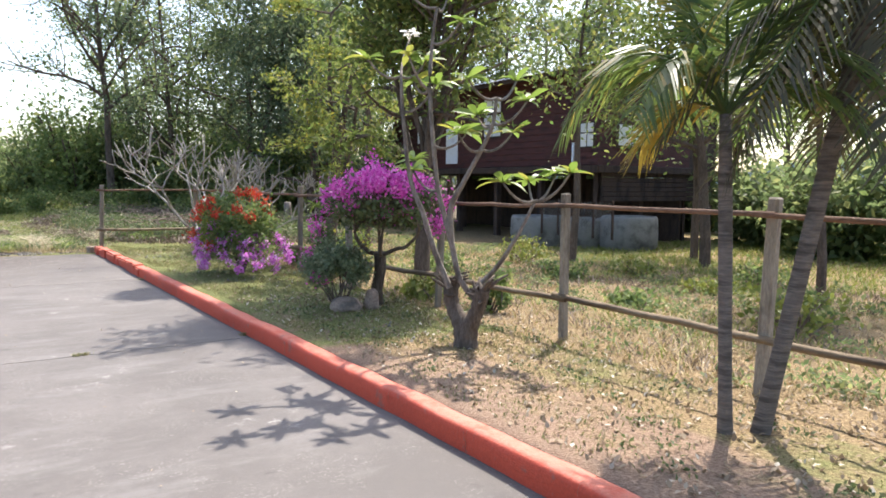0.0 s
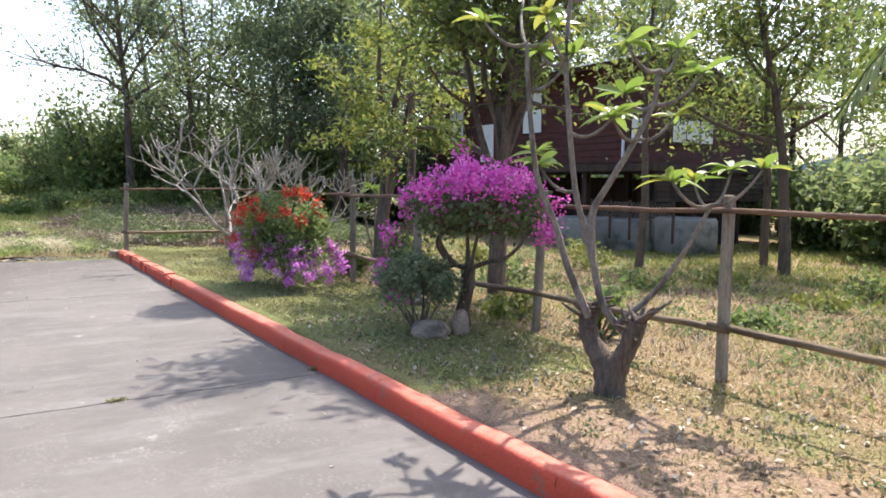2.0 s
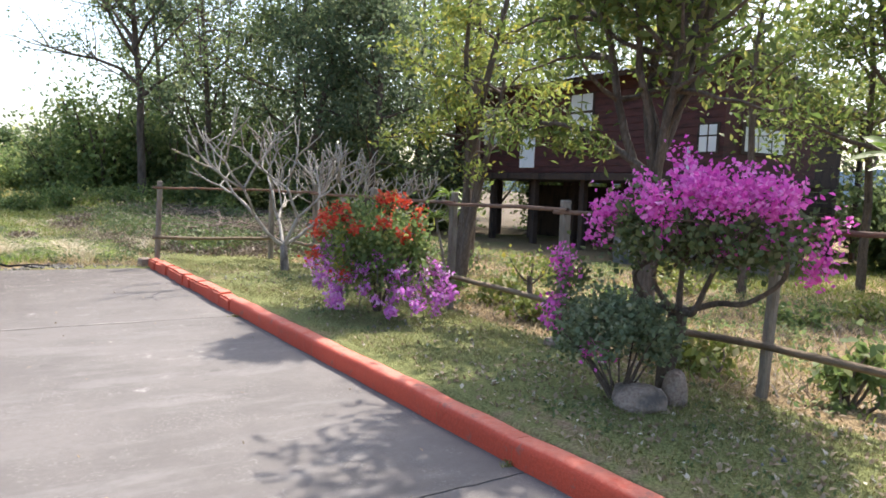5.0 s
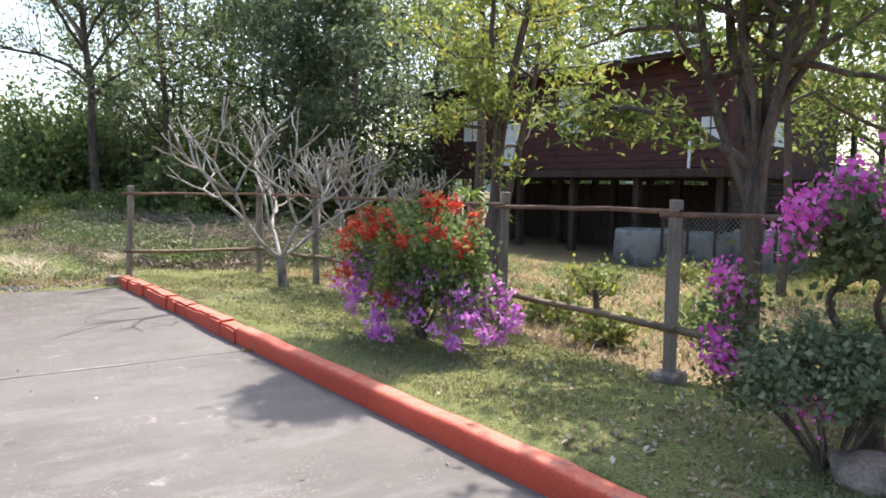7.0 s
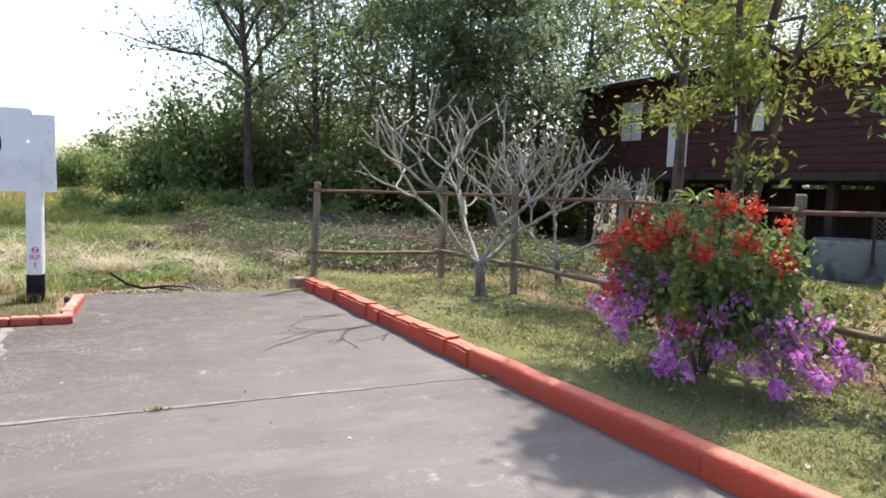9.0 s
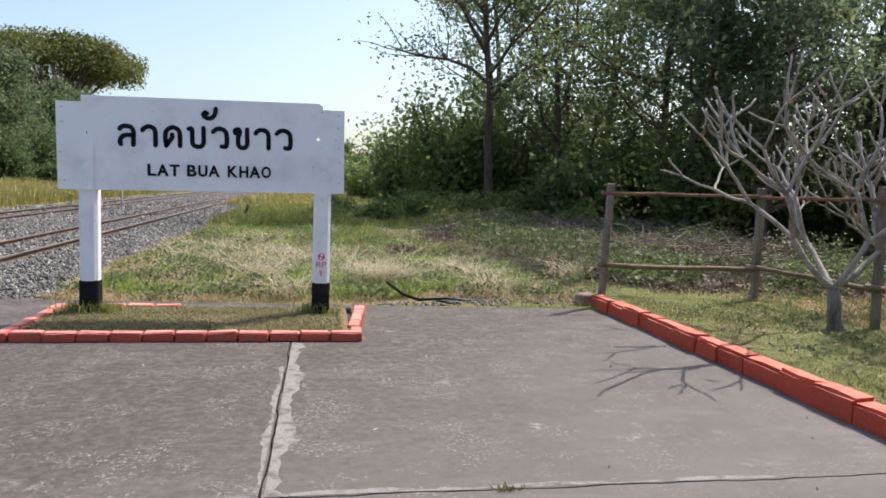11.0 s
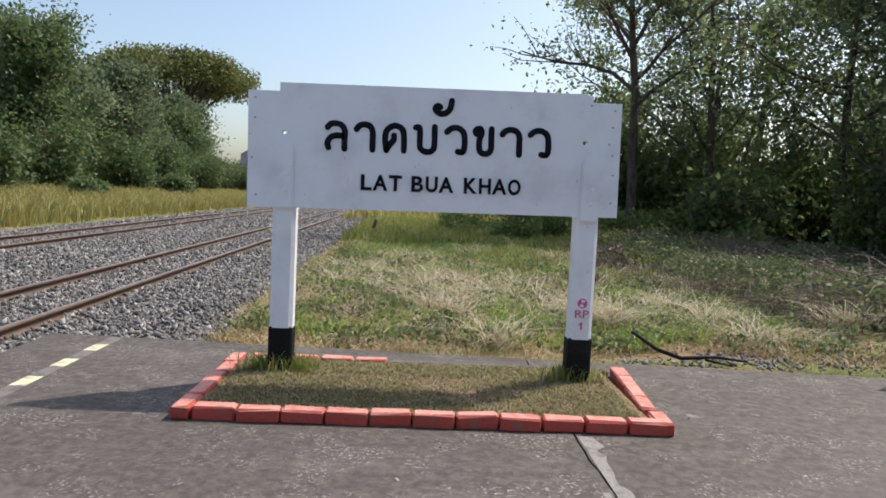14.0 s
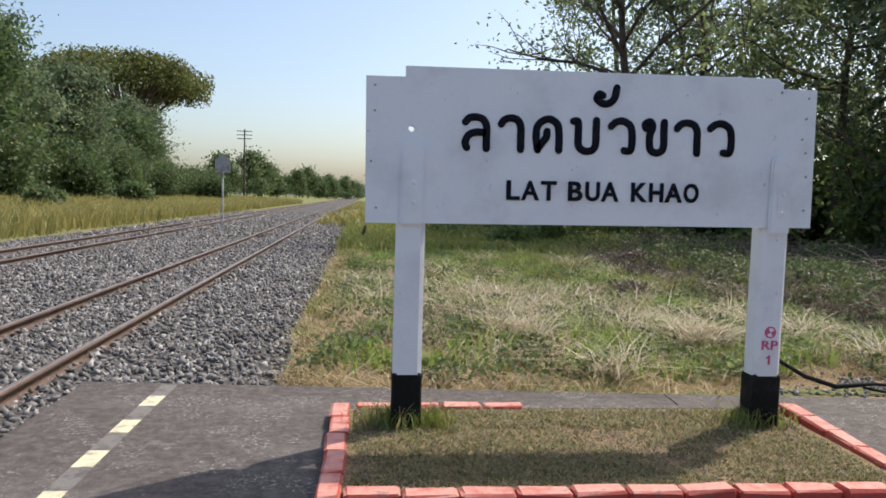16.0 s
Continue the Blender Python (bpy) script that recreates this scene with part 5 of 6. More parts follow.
def palm(base, top, r, seed, label, dirs, old, dead=()):
    rng = np.random.default_rng(seed)
    ob = thing("palm_tree", (base[0], base[1], 0.12), label, "palm", "small palms")
    p = curve_pts((base[0], base[1], 0.05), top, (0, 0, 0), 9)
    part("trunk", tubes([(p, [r * 1.25, r * 1.05] + [r] * 5 + [r * 0.95, r * 0.8], 6)]), PALM_BARK, ob, smooth=True)
    for k, (dx, dy, dz, L, droop) in enumerate(dirs):
        rb, lf = frond(top, (dx, dy, dz), L, droop, rng)
        leaf = part("frond", poly(*lf), LEAF_BRONZE if k in old else LEAF_DEAD if k in dead else LEAF_PALM, ob)
        part("leaf_stalk", tubes([rb]), LEAF_PALM, leaf)


palm((3.75, 2.32), (3.71, 2.39, 2.0), 0.044, 3, "slender straight palm with drooping feather fronds",
     [(-0.57, 0.72, 1.35, 1.75, 0.92), (-0.75, 0.1, 1.2, 1.3, 0.9), (0.45, -0.75, 1.1, 1.3, 0.7), (0.8, 0.3, 1.0, 1.3, 0.8), (0.3, 0.8, 1.3, 1.3, 0.8), (-0.30, 0.62, 0.5, 0.62, 0.9), (0.1, 0.1, 1, 1.2, 0.2), (-0.2, 0.5, 1.8, 1.3, 0.3), (0.45, -0.35, 1.5, 1.2, 0.4), (0.3, -0.7, 0.6, 1.1, 0.9)], (5,))
palm((3.95, 2.23), (4.20, 1.80, 2.95), 0.055, 4, "leaning dark palm with drooping feather fronds",
     [(-0.7, 0.3, 0.7, 1.3, 0.8), (0.2, 0.8, 0.8, 1.3, 0.9), (0.8, -0.3, 0.8, 1.3, 0.8), (-0.2, -0.8, 0.9, 1.3, 0.8), (0.5, 0.6, 1.2, 1.3, 0.4), (-0.5, -0.3, 1.3, 1.2, 0.4), (-0.35, 0.45, -0.6, 1.1, 0.5), (0.3, 0.1, -1.0, 0.9, 0.4), (-0.45, 0.7, 0.1, 1.2, 0.8), (-0.5, 0.5, -0.25, 1.25, 0.6), (-0.1, 0.6, -0.5, 1.2, 0.5), (-0.6, 0.15, -0.4, 1.1, 0.5), (0.25, -0.5, -0.5, 1.1, 0.5), (-0.3, -0.3, -0.8, 1.0, 0.4), (0.1, 0.4, -1.0, 1.0, 0.3)], (), (6, 7, 9, 10, 11, 12, 13, 14))


# magenta bougainvillea grown as a small tree, with a clipped bush and rocks at its foot
rng = np.random.default_rng(17)
boug = thing("bougainvillea_tree", (4.05, 7.32, 0.12), "bougainvillea trained as a small tree, topped with magenta flowers", "shrub", "bougainvilleas")
W = [(np.array([[4.06, 7.36, 0.05], [4.03, 7.34, 0.3], [4.06, 7.30, 0.55], [4.04, 7.27, 0.76]]), [0.085, 0.07, 0.068, 0.075], 6)]
part("trunk", tubes(W), BARK, boug, "thick dark gnarled trunk", smooth=True)
def spread_out(n, at, along, across, high, low):
    """Places on a canopy that is longest along the slanting line from the kerb towards the fence."""
    d = shell(n, (0, 0, 0), (along, across, high), rng, low)
    return np.asarray(at) + np.stack([0.66 * d[:, 0] + 0.75 * d[:, 1], -0.75 * d[:, 0] + 0.66 * d[:, 1], d[:, 2]], 1)


crown = spread_out(50, (3.93, 6.97, 1.42), 0.72, 0.50, 0.27, -0.25)
loops = [[(-0.02, -0.05, 0), (-0.12, -0.22, 0.02), (-0.16, -0.34, 0.22), (-0.2, -0.5, 0.5)], [(0, 0.05, 0), (-0.1, 0.2, 0.03), (-0.22, 0.24, 0.25), (-0.18, 0.06, 0.4), (-0.3, -0.1, 0.6)],
         [(0, 0, 0.02), (-0.03, -0.03, 0.25), (-0.1, -0.1, 0.55)], [(0.02, -0.06, 0), (0.1, -0.25, 0.08), (0.06, -0.5, 0.12), (0.1, -0.72, 0.3), (0.0, -0.8, 0.5)], [(-0.04, 0, 0), (-0.2, -0.08, 0.05), (-0.36, -0.06, 0.25), (-0.42, -0.2, 0.5)]]
for lp in loops:
    p = smooth_line([(4.04 + a, 7.27 + b, 0.74 + c) for a, b, c in lp], 4)
    part("branch", tubes([(p, np.linspace(0.028, 0.012, len(p)), 6)]), BARK, boug, "dark looping branch", smooth=True)
W = []
for c in crown[::2]:
    a = np.array([3.95 + rng.uniform(-0.25, 0.2), 7.05 + rng.uniform(-0.3, 0.2), 1.12 + rng.uniform(-0.05, 0.1)])
    W.append((curve_pts(a, c, rng.normal(size=3) * 0.08, 5), np.linspace(0.011, 0.004, 5), 4))
tagged(part("twig_mass", tubes(W), BARK, boug), kind="stuff")
inner = np.vstack([spread_out(70, (3.93, 6.97, 1.33), 0.62, 0.44, 0.15, -0.9), shell(10, (3.72, 7.35, 1.25), (0.22, 0.22, 0.16), rng)])
bloom(boug, "foliage", inner, 3700, 0.09, 0.056, rng, LEAF_SHRUB)
flowers = crown[crown[:, 2] > 1.42]
hang = np.array([(4.40, 6.44, 1.34), (4.44, 6.40, 1.42), (4.36, 6.42, 1.2), (4.30, 6.43, 1.08), (4.26, 6.40, 1.14), (3.50, 7.46, 1.52), (3.46, 7.5, 1.38), (3.56, 7.66, 1.26), (3.90, 7.2, 1.84), (3.92, 7.2, 1.74), (3.60, 7.1, 1.34), (3.98, 6.55, 1.30), (3.8, 6.7, 1.28)])
bloom(boug, "flower_mass", np.vstack([flowers, flowers, hang]), 3600, 0.055, 0.044, rng, BRACT, "magenta papery flowers")
bloom(boug, "low_flower_mass", [(3.52, 7.95, 1.08), (3.5, 7.9, 0.98), (3.45, 7.92, 0.72), (3.38, 7.85, 0.62), (3.24, 7.28, 0.5)], 380, 0.055, 0.042, rng, BRACT, "purple papery flowers")
bloom(boug, "side_foliage", [(3.55, 7.95, 0.85), (3.55, 7.9, 0.65), (3.5, 7.85, 0.5), (3.6, 7.9, 0.98)], 620, 0.085, 0.05, rng, LEAF_SHRUB)
bush = thing("clipped_bush", (3.45, 7.28, 0.12), "rounded grey-green bush at the bougainvillea's foot", "shrub")
W = []
dome = shell(70, (3.50, 7.36, 0.60), (0.36, 0.42, 0.25), rng, -0.7)
for c in dome[::5]:
    W.append((curve_pts((3.5 + rng.uniform(-0.05, 0.05), 7.3, 0.06), c, (0, 0, 0.05), 5), np.linspace(0.012, 0.004, 5), 4))
tagged(part("twig_mass", tubes(W), BARK, bush), kind="stuff")
bloom(bush, "foliage", np.vstack([dome, dome * 0.75 + np.array([3.50, 7.36, 0.56]) * 0.25]), 5200, 0.05, 0.042, rng, LEAF_DUSTY)


def boulder(at, size, seed):
    rng = np.random.default_rng(seed)
    bm = bmesh.new()
    bmesh.ops.create_icosphere(bm, subdivisions=3, radius=1)
    for v in bm.verts:
        n = noise.noise(v.co * 1.4 + Vector((seed, 0, 0))) * 0.28 + noise.noise(v.co * 4.0) * 0.07
        v.co = Vector((v.co.x * size[0], v.co.y * size[1], v.co.z * size[2])) * (1 + n)
    bmesh.ops.transform(bm, matrix=Matrix.Translation(at), verts=bm.verts)
    return tagged(part("rock", bm, ROCK, smooth=True), "rough brown-grey rock under the bush", "rock", "rocks")


boulder((3.52, 7.12, 0.18), (0.17, 0.19, 0.12), 2)
boulder((3.84, 7.10, 0.2), (0.09, 0.09, 0.16), 5)

# red and purple bougainvillea bush
rng = np.random.default_rng(18)
red = thing("bougainvillea_bush", (3.55, 11.05, 0.12), "wide bougainvillea bush with red top and purple drooping sprays", "shrub", "bougainvilleas")
top = shell(34, (3.48, 11.0, 0.98), (0.58, 0.74, 0.46), rng, 0.0)
band, sprays = [], []
for k in range(24):
    a = 1.1 + k * 0.232 + rng.uniform(-0.1, 0.1)
    near = max(0.0, -math.sin(a + 0.5))
    far = rng.uniform(0.72, 1.0)
    e = np.array([3.5 + 0.78 * far * math.cos(a), 11.0 + 1.0 * far * math.sin(a), rng.uniform(0.42, 0.80) - near * rng.uniform(0.05, 0.34)])
    s = curve_pts((3.54, 11.03, 0.62), e, (0, 0, 0.26), 9)
    sprays.append(s)
    band += [s[5] + [0, 0, 0.02], s[6], s[7], s[8], s[8] + [0, 0, -0.07]]
for e in ((2.98, 10.38, 0.26), (3.22, 10.14, 0.30), (3.46, 10.02, 0.36), (2.86, 10.72, 0.32), (3.72, 10.0, 0.42)):
    s = curve_pts((3.54, 11.03, 0.62), e, (0, 0, 0.2), 9)
    sprays.append(s)
    band += [s[6], s[7], s[8], s[8]]
band = np.array(band)
W = [(curve_pts((3.55, 11.05, 0.05), (3.54, 11.03, 0.66), (0.03, 0, 0), 6), np.linspace(0.024, 0.016, 6), 6)]
for e in ((3.36, 10.82, 0.62), (3.72, 10.86, 0.64), (3.38, 11.22, 0.66), (3.7, 11.2, 0.7)):
    W.append((curve_pts((3.55, 11.05, 0.05), e, (0, 0, 0.06), 6), np.linspace(0.022, 0.012, 6), 6))
part("stem", tubes(W), BARK, red, smooth=True)
for c in top[::3]:
    part("branch", tubes([(curve_pts((3.54, 11.03, 0.5), c, (0, 0, 0.1), 6), np.linspace(0.018, 0.006, 6), 6)]), BARK, red, smooth=True)
for s in sprays:
    part("branch", tubes([(s, np.linspace(0.014, 0.004, 9), 6)]), BARK, red, smooth=True)
inner = np.vstack([shell(80, (3.50, 11.02, 0.98), (0.48, 0.62, 0.36), rng, -0.75), top * 0.85 + np.array([3.5, 11.0, 0.95]) * 0.15] + [s[2:7] for s in sprays] + [shell(30, (3.5, 11.0, 0.62), (0.42, 0.52, 0.28), rng, -0.8)])
bloom(red, "foliage", inner, 8600, 0.08, 0.058, rng, LEAF_EDGE)
bloom(red, "red_flower_mass", top[rng.permutation(len(top))[:24]], 1500, 0.042, 0.05, rng, BRACT_RED, "red-orange papery flowers")
bloom(red, "purple_flower_mass", band[rng.permutation(len(band))[:86]], 2900, 0.036, 0.05, rng, BRACT_PURPLE, "purple papery flowers")
bloom(red, "orange_flower_mass", [(2.98, 11.5, 1.05), (3.0, 11.45, 0.98), (2.85, 11.3, 0.75), (2.95, 10.7, 0.62)], 260, 0.05, 0.042, rng, BRACT_RED, "orange papery flowers")
bloom(red, "bare_spray", [(2.92, 10.7, 1.12), (2.88, 10.66, 0.98), (2.86, 10.62, 0.86), (2.84, 10.6, 0.74)], 240, 0.03, 0.045, rng, LEAF_YELLOW, "pale yellow leaf spray")

# ---- the house on stilts ----
HX, HY0, HY1, HZ0, HZ1 = 16.9, 16.5, 30.0, 2.24, 5.4
house = thing("stilt_house", (HX, 22, 0.1), "maroon timber house on stilts with corrugated roof", "house")
MY, LY = (HY0 + HY1) / 2, HY1 - HY0
part("front_wall", box((0.12, LY, HZ1 - HZ0), (HX + 0.06, MY, (HZ0 + HZ1) / 2), 0), MAROON, house)
part("back_wall", box((0.12, LY, 4.2 - HZ0), (HX + 4.44, MY, (HZ0 + 4.2) / 2), 0), MAROON, house)
for y in (HY0 + 0.06, HY1 - 0.06):
    part("end_wall", plate([(HX + 0.12, HZ0), (HX + 4.38, HZ0), (HX + 4.38, 4.2), (HX + 0.5, HZ1 + 0.06), (HX + 0.12, HZ1)], y - 0.06, y + 0.06, 0), MAROON, house)
z = HZ0 + 0.12
while z < HZ1 - 0.1:
    part("siding_board", box((0.03, LY, 0.205), (HX - 0.012, MY, z), 0.006, Matrix.Rotation(0.06, 4, "Y")), MAROON, house)
    z += 0.22
part("floor_beam", box((4.9, LY + 0.5, 0.24), (HX + 2.2, MY, HZ0 - 0.13), 0.02), DARK_WOOD, house)
part("fascia", box((0.05, LY + 1.4, 0.16), (HX - 0.83, MY, HZ1 - 0.17), 0.01), DARK_WOOD, house)


def sheet(x0, z0, x1, z1, y0, y1):
    """A corrugated sheet from one edge to the other."""
    n = int((y1 - y0) / 0.06)
    yy = np.linspace(y0, y1, n)
    w = 0.018 * np.sin(np.arange(n) * 1.57)
    V = np.concatenate([np.stack([yy * 0 + x0, yy, z0 + w], 1), np.stack([yy * 0 + x1, yy, z1 + w], 1), np.stack([yy * 0 + x0, yy, z0 + w - 0.012], 1), np.stack([yy * 0 + x1, yy, z1 + w - 0.012], 1)])
    i = np.arange(n - 1)
    F = np.concatenate([np.stack([i, i + n, i + n + 1, i + 1], 1), np.stack([i + 2 * n, i + 2 * n + 1, i + 3 * n + 1, i + 3 * n], 1), np.stack([i, i + 1, i + 1 + 2 * n, i + 2 * n], 1)])
    return poly(V, F)


part("roof_sheet", sheet(HX - 0.95, HZ1 - 0.09, HX + 0.5, HZ1 + 0.24, HY0 - 0.6, HY1 + 0.8), ROOF, house)
# white strip added for the sun's glint along the sheet edge
part("sunlit_eave", sheet(HX - 0.97, HZ1 - 0.105, HX - 0.95, HZ1 - 0.075, HY0 - 0.6, HY1 + 0.8), WHITE_PAINT, house, "edge of the roof sheets, sun glint painted white")
part("roof_sheet", sheet(HX + 4.9, 4.18, HX + 0.5, HZ1 + 0.24, HY0 - 0.6, HY1 + 0.8), ROOF, house)
part("gable_board", plate([(HX + 0.3, HZ1 + 0.12), (HX + 4.9, 4.04), (HX + 4.9, 4.2), (HX + 0.3, HZ1 + 0.26)], HY0 - 0.64, HY0 - 0.6, 0), DARK_WOOD, house)
for y in (16.8, 19.6, 22.2, 24.8, 27.4, 29.7):
    for x in (HX + 0.3, HX + 2.3, HX + 4.2):
        part("stilt", box((0.22, 0.22, HZ0 + 0.5), (x, y, (HZ0 - 0.7) / 2), 0.015), DARK_WOOD, house)


def window(y, z0, z1, wide):
    w = part("window", box((0.05, wide + 0.12, z1 - z0 + 0.12), (HX - 0.03, y, (z0 + z1) / 2), 0.008), DARK_WOOD, house)
    for a in (-1, 1):
        for lo, hi in ((z0, z0 + (z1 - z0) * 0.56), (z0 + (z1 - z0) * 0.62, z1)):
            part("pane", box((0.02, wide / 2 - 0.05, hi - lo), (HX - 0.055, y + a * wide / 4, (lo + hi) / 2), 0.004), PANE_WHITE, w, "plain white pane")


window(27.2, 3.36, 4.72, 1.08)
window(22.15, 3.42, 4.88, 1.08)
window(17.0, 2.85, 3.6, 0.62)
part("white_shutter", box((0.05, 0.84, 1.46), (HX - 0.05, 24.95, 3.15), 0.01), WHITE_PAINT, house, "pale grey shutter board")
part("downpipe", tubes([(np.array([[HX - 0.08, 17.6, 2.1], [HX - 0.08, 17.6, 3.0]]), [0.05, 0.05], 6)]), WHITE_PAINT, house)
# the near end: window with pale panes, dark boarding below, and an annexe under a flat roof
pw = part("end_window", box((2.1, 0.06, 0.86), (HX + 1.75, HY0 - 0.03, 3.24), 0.01), DARK_WOOD, house)
# white panes: the sky's reflection is put into their colour
for k in range(3):
    part("pane", box((0.58, 0.02, 0.68), (HX + 1.12 + 0.64 * k, HY0 - 0.065, 3.24), 0.004), PANE_WHITE, pw, "pane with the sky's reflection painted white")
for k in range(7):
    part("skirting_board", box((5.6, 0.05, 0.145), (HX + 2.9, HY0 - 0.05, 1.14 + 0.16 * k), 0.008), DARK_WOOD, house)
part("annexe_wall", box((1.75, 0.1, 2.2), (HX + 5.3, HY0 + 0.2, 3.25), 0.01), DARK_WOOD, house)
part("annexe_wall", box((0.1, 3.4, 2.2), (HX + 6.1, HY0 + 1.95, 3.25), 0.01), DARK_WOOD, house)
part("annexe_floor", box((3.4, 3.8, 0.16), (HX + 6.0, HY0 + 1.9, 2.06), 0.01), DARK_WOOD, house)
part("annexe_roof", box((3.9, 4.6, 0.09), (HX + 6.25, HY0 + 1.7, 4.42), 0.01, Matrix.Rotation(0.02, 4, "Y")), RUST_ROOF, house)
for x in (HX + 4.6, HX + 6.1, HX + 7.6):
    for y in (HY0 + 0.3, HY0 + 3.5):
        part("annexe_post", box((0.15, 0.15, 2.6 if x < HX + 7 else 4.86), (x, y, 0.8 if x < HX + 7 else 1.93), 0.012), DARK_WOOD, house)
part("lower_rear_wall", box((0.12, 13.0, 2.4), (HX + 4.1, 23.0, 0.65), 0.01), DARK_WOOD, house, "dark boarded space under the house")


def tank(x, y, r, h, label):
    bm = bmesh.new()
    n = 28
    prof = [(r * 0.9, 0), (r * 0.99, 0.06), (r, h * 0.5), (r * 0.98, h - 0.08), (r * 0.93, h), (r * 0.86, h - 0.01), (r * 0.85, h - 0.1), (0.0, h - 0.12)]
    rings = [[bm.verts.new((x + a * math.cos(t * 2 * math.pi / n), y + a * math.sin(t * 2 * math.pi / n), float(ground_z(x, y)) - 0.03 + z)) for t in range(n)] for a, z in prof[:-1]]
    for a, b in zip(rings, rings[1:]):
        for t in range(n):
            bm.faces.new((a[t], a[(t + 1) % n], b[(t + 1) % n], b[t]))
    bm.faces.new(rings[-1])
    bmesh.ops.recalc_face_normals(bm, faces=bm.faces)
    tagged(part("water_tank", bm, TANK, smooth=True), label, "water tank", "water tanks")


tank(15.6, 17.85, 0.93, 1.0, "round stained cement water tank in front of the house")
tank(17.2, 15.4, 0.9, 1.06, "round grey cement water tank at the house's near end")
tank(16.5, 16.75, 0.8, 0.98, "round dark weathered cement water tank between two others")
pen = thing("wire_pen", (15.0, 15.6, 0.1), "low pen of grey diamond wire mesh in the yard", "pen")
for k in range(5):
    part("post", box((0.06, 0.06, 1.1), (15.0, 14.0 + 0.75 * k, 0.6), 0.008), DARK_WOOD, pen)
W = []
for k in range(-7, 26):
    for s in (1, -1):
        ya = 14.0 + 0.12 * k
        za, zb = (0.2, 1.1) if s > 0 else (1.1, 0.2)
        f0, f1 = max(0, (14.0 - ya) / 0.9), min(1, (17.0 - ya) / 0.9)
        if f1 > f0:
            W.append((np.array([[15.0, ya + 0.9 * f, za + (zb - za) * f] for f in (f0, f1)]), [0.006, 0.006], 4))
tagged(part("wire_mesh", tubes(W), LATTICE, pen), kind="stuff")

# ---- beyond the tracks ----
rain = thing("rain_tree", (-38, 120, 0.3), "broad umbrella-shaped rain tree beyond the tracks", "tree")
rng = np.random.default_rng(51)
W = [(np.array([[-38, 120, 0], [-38.3, 120, 4], [-38.5, 120, 8.0]]), [0.9, 0.7, 0.6], 6)]
C = []
for k in range(34):
    a, d = rng.uniform(0, 6.28), math.sqrt(rng.uniform(0.02, 1)) * 11.5
    e = np.array([-38.5 + math.cos(a) * d, 120 + math.sin(a) * d, 20.2 - 0.03 * d * d + rng.uniform(-0.7, 0.7)])
    W.append((curve_pts((-38.4, 120, 7.0 + rng.uniform(0, 1)), e, (0, 0, 1.2), 7), np.linspace(0.34, 0.06, 7), 4))
    C.append(e + np.clip(rng.normal(size=(900, 3)), -1.7, 1.7) * np.array([1.8, 1.8, 0.75]) - [0, 0, 0.6])
part("trunk", tubes(W), BARK, rain, smooth=True)
part("crown", poly(*leaf_data(np.vstack(C), 0.5, rng, 0.6, 0.7)), LEAF_UMB, rain)
left = [(-29, 44, 11), (-33, 52, 13), (-27, 58, 10), (-31, 66, 13), (-36, 60, 14), (-30, 78, 12), (-35, 90, 12), (-31, 100, 11), (-38, 74, 14), (-27, 34, 10), (-33, 38, 12), (-40, 48, 14), (-42, 100, 14), (-34, 112, 9), (-29, 90, 8), (-44, 112, 16), (-39.5, 110, 13), (-36.5, 113, 12), (-47, 122, 17), (-35, 108, 10)]
for k, (x, y, h) in enumerate(left):
    tree("trackside_tree", (x, y), h, 0.25, 200 + k, LEAF_DARK if k % 2 else LEAF_FAR, BARK, 11000, 0.36, 0.95, "dense green tree beyond the tracks", "trackside trees", clear=0.1, limbs=13, reach=0.36, twigs=6, low=0.4)
for k, (x, y, r, h) in enumerate([(-23, 46, 2.2, 3.6), (-24, 54, 2.6, 4.5), (-22.5, 63, 2.4, 4.2), (-24, 72, 2.6, 4.6), (-23.5, 82, 2.4, 3.6), (-25, 38, 2.4, 4.0), (-19, 62, 1.2, 1.5), (-21, 93, 2.2, 3.2), (-24, 104, 2.6, 4.0), (-22, 30, 2.4, 4.0), (-18.5, 47, 0.9, 1.0), (-34, 46, 3.6, 5), (-37, 56, 3.6, 5), (-36, 68, 3.6, 5), (-40, 80, 3.6, 5), (-38, 94, 3.6, 5), (-44, 106, 3.6, 5.5), (-31, 120, 3.4, 4.5), (-27, 112, 2.6, 3.2)]):
    shrub((x, y), r, h, 230 + k, LEAF_FAR, 7000, 0.26, "rounded green thicket beyond the tracks", "trackside thickets", BARK)
rng = np.random.default_rng(52)
for k in range(26):
    f = k / 25
    x, y = -34 + 26 * f + rng.uniform(-2, 2) - 14 * (k % 2), 165 + 210 * f
    tree("distant_tree", (x, y), rng.uniform(6, 11), 0.2, 300 + k, LEAF_FAR, BARK, 2600, 0.7, 1.2, "far hazy green tree along the line", "distant trees", clear=0.1, limbs=8, reach=0.33, twigs=2, low=0.3)
for k in range(16):
    x, y = 4 + 5 * k + rng.uniform(-3, 3), 130 + rng.uniform(-20, 90)
    tree("distant_tree", (x, y), rng.uniform(5, 9), 0.2, 340 + k, LEAF_FAR, BARK, 2400, 0.65, 1.1, "far hazy green tree over the field", "distant trees", clear=0.1, limbs=8, reach=0.36, twigs=2, low=0.3)
pole = thing("telegraph_pole", (-23.6, 130, 0), "tall thin telegraph pole with crossarms", "pole")
part("shaft", tubes([(np.array([[-23.6, 130, -0.2], [-23.6, 130, 11.5]]), [0.16, 0.11], 6)]), DARK_WOOD, pole)
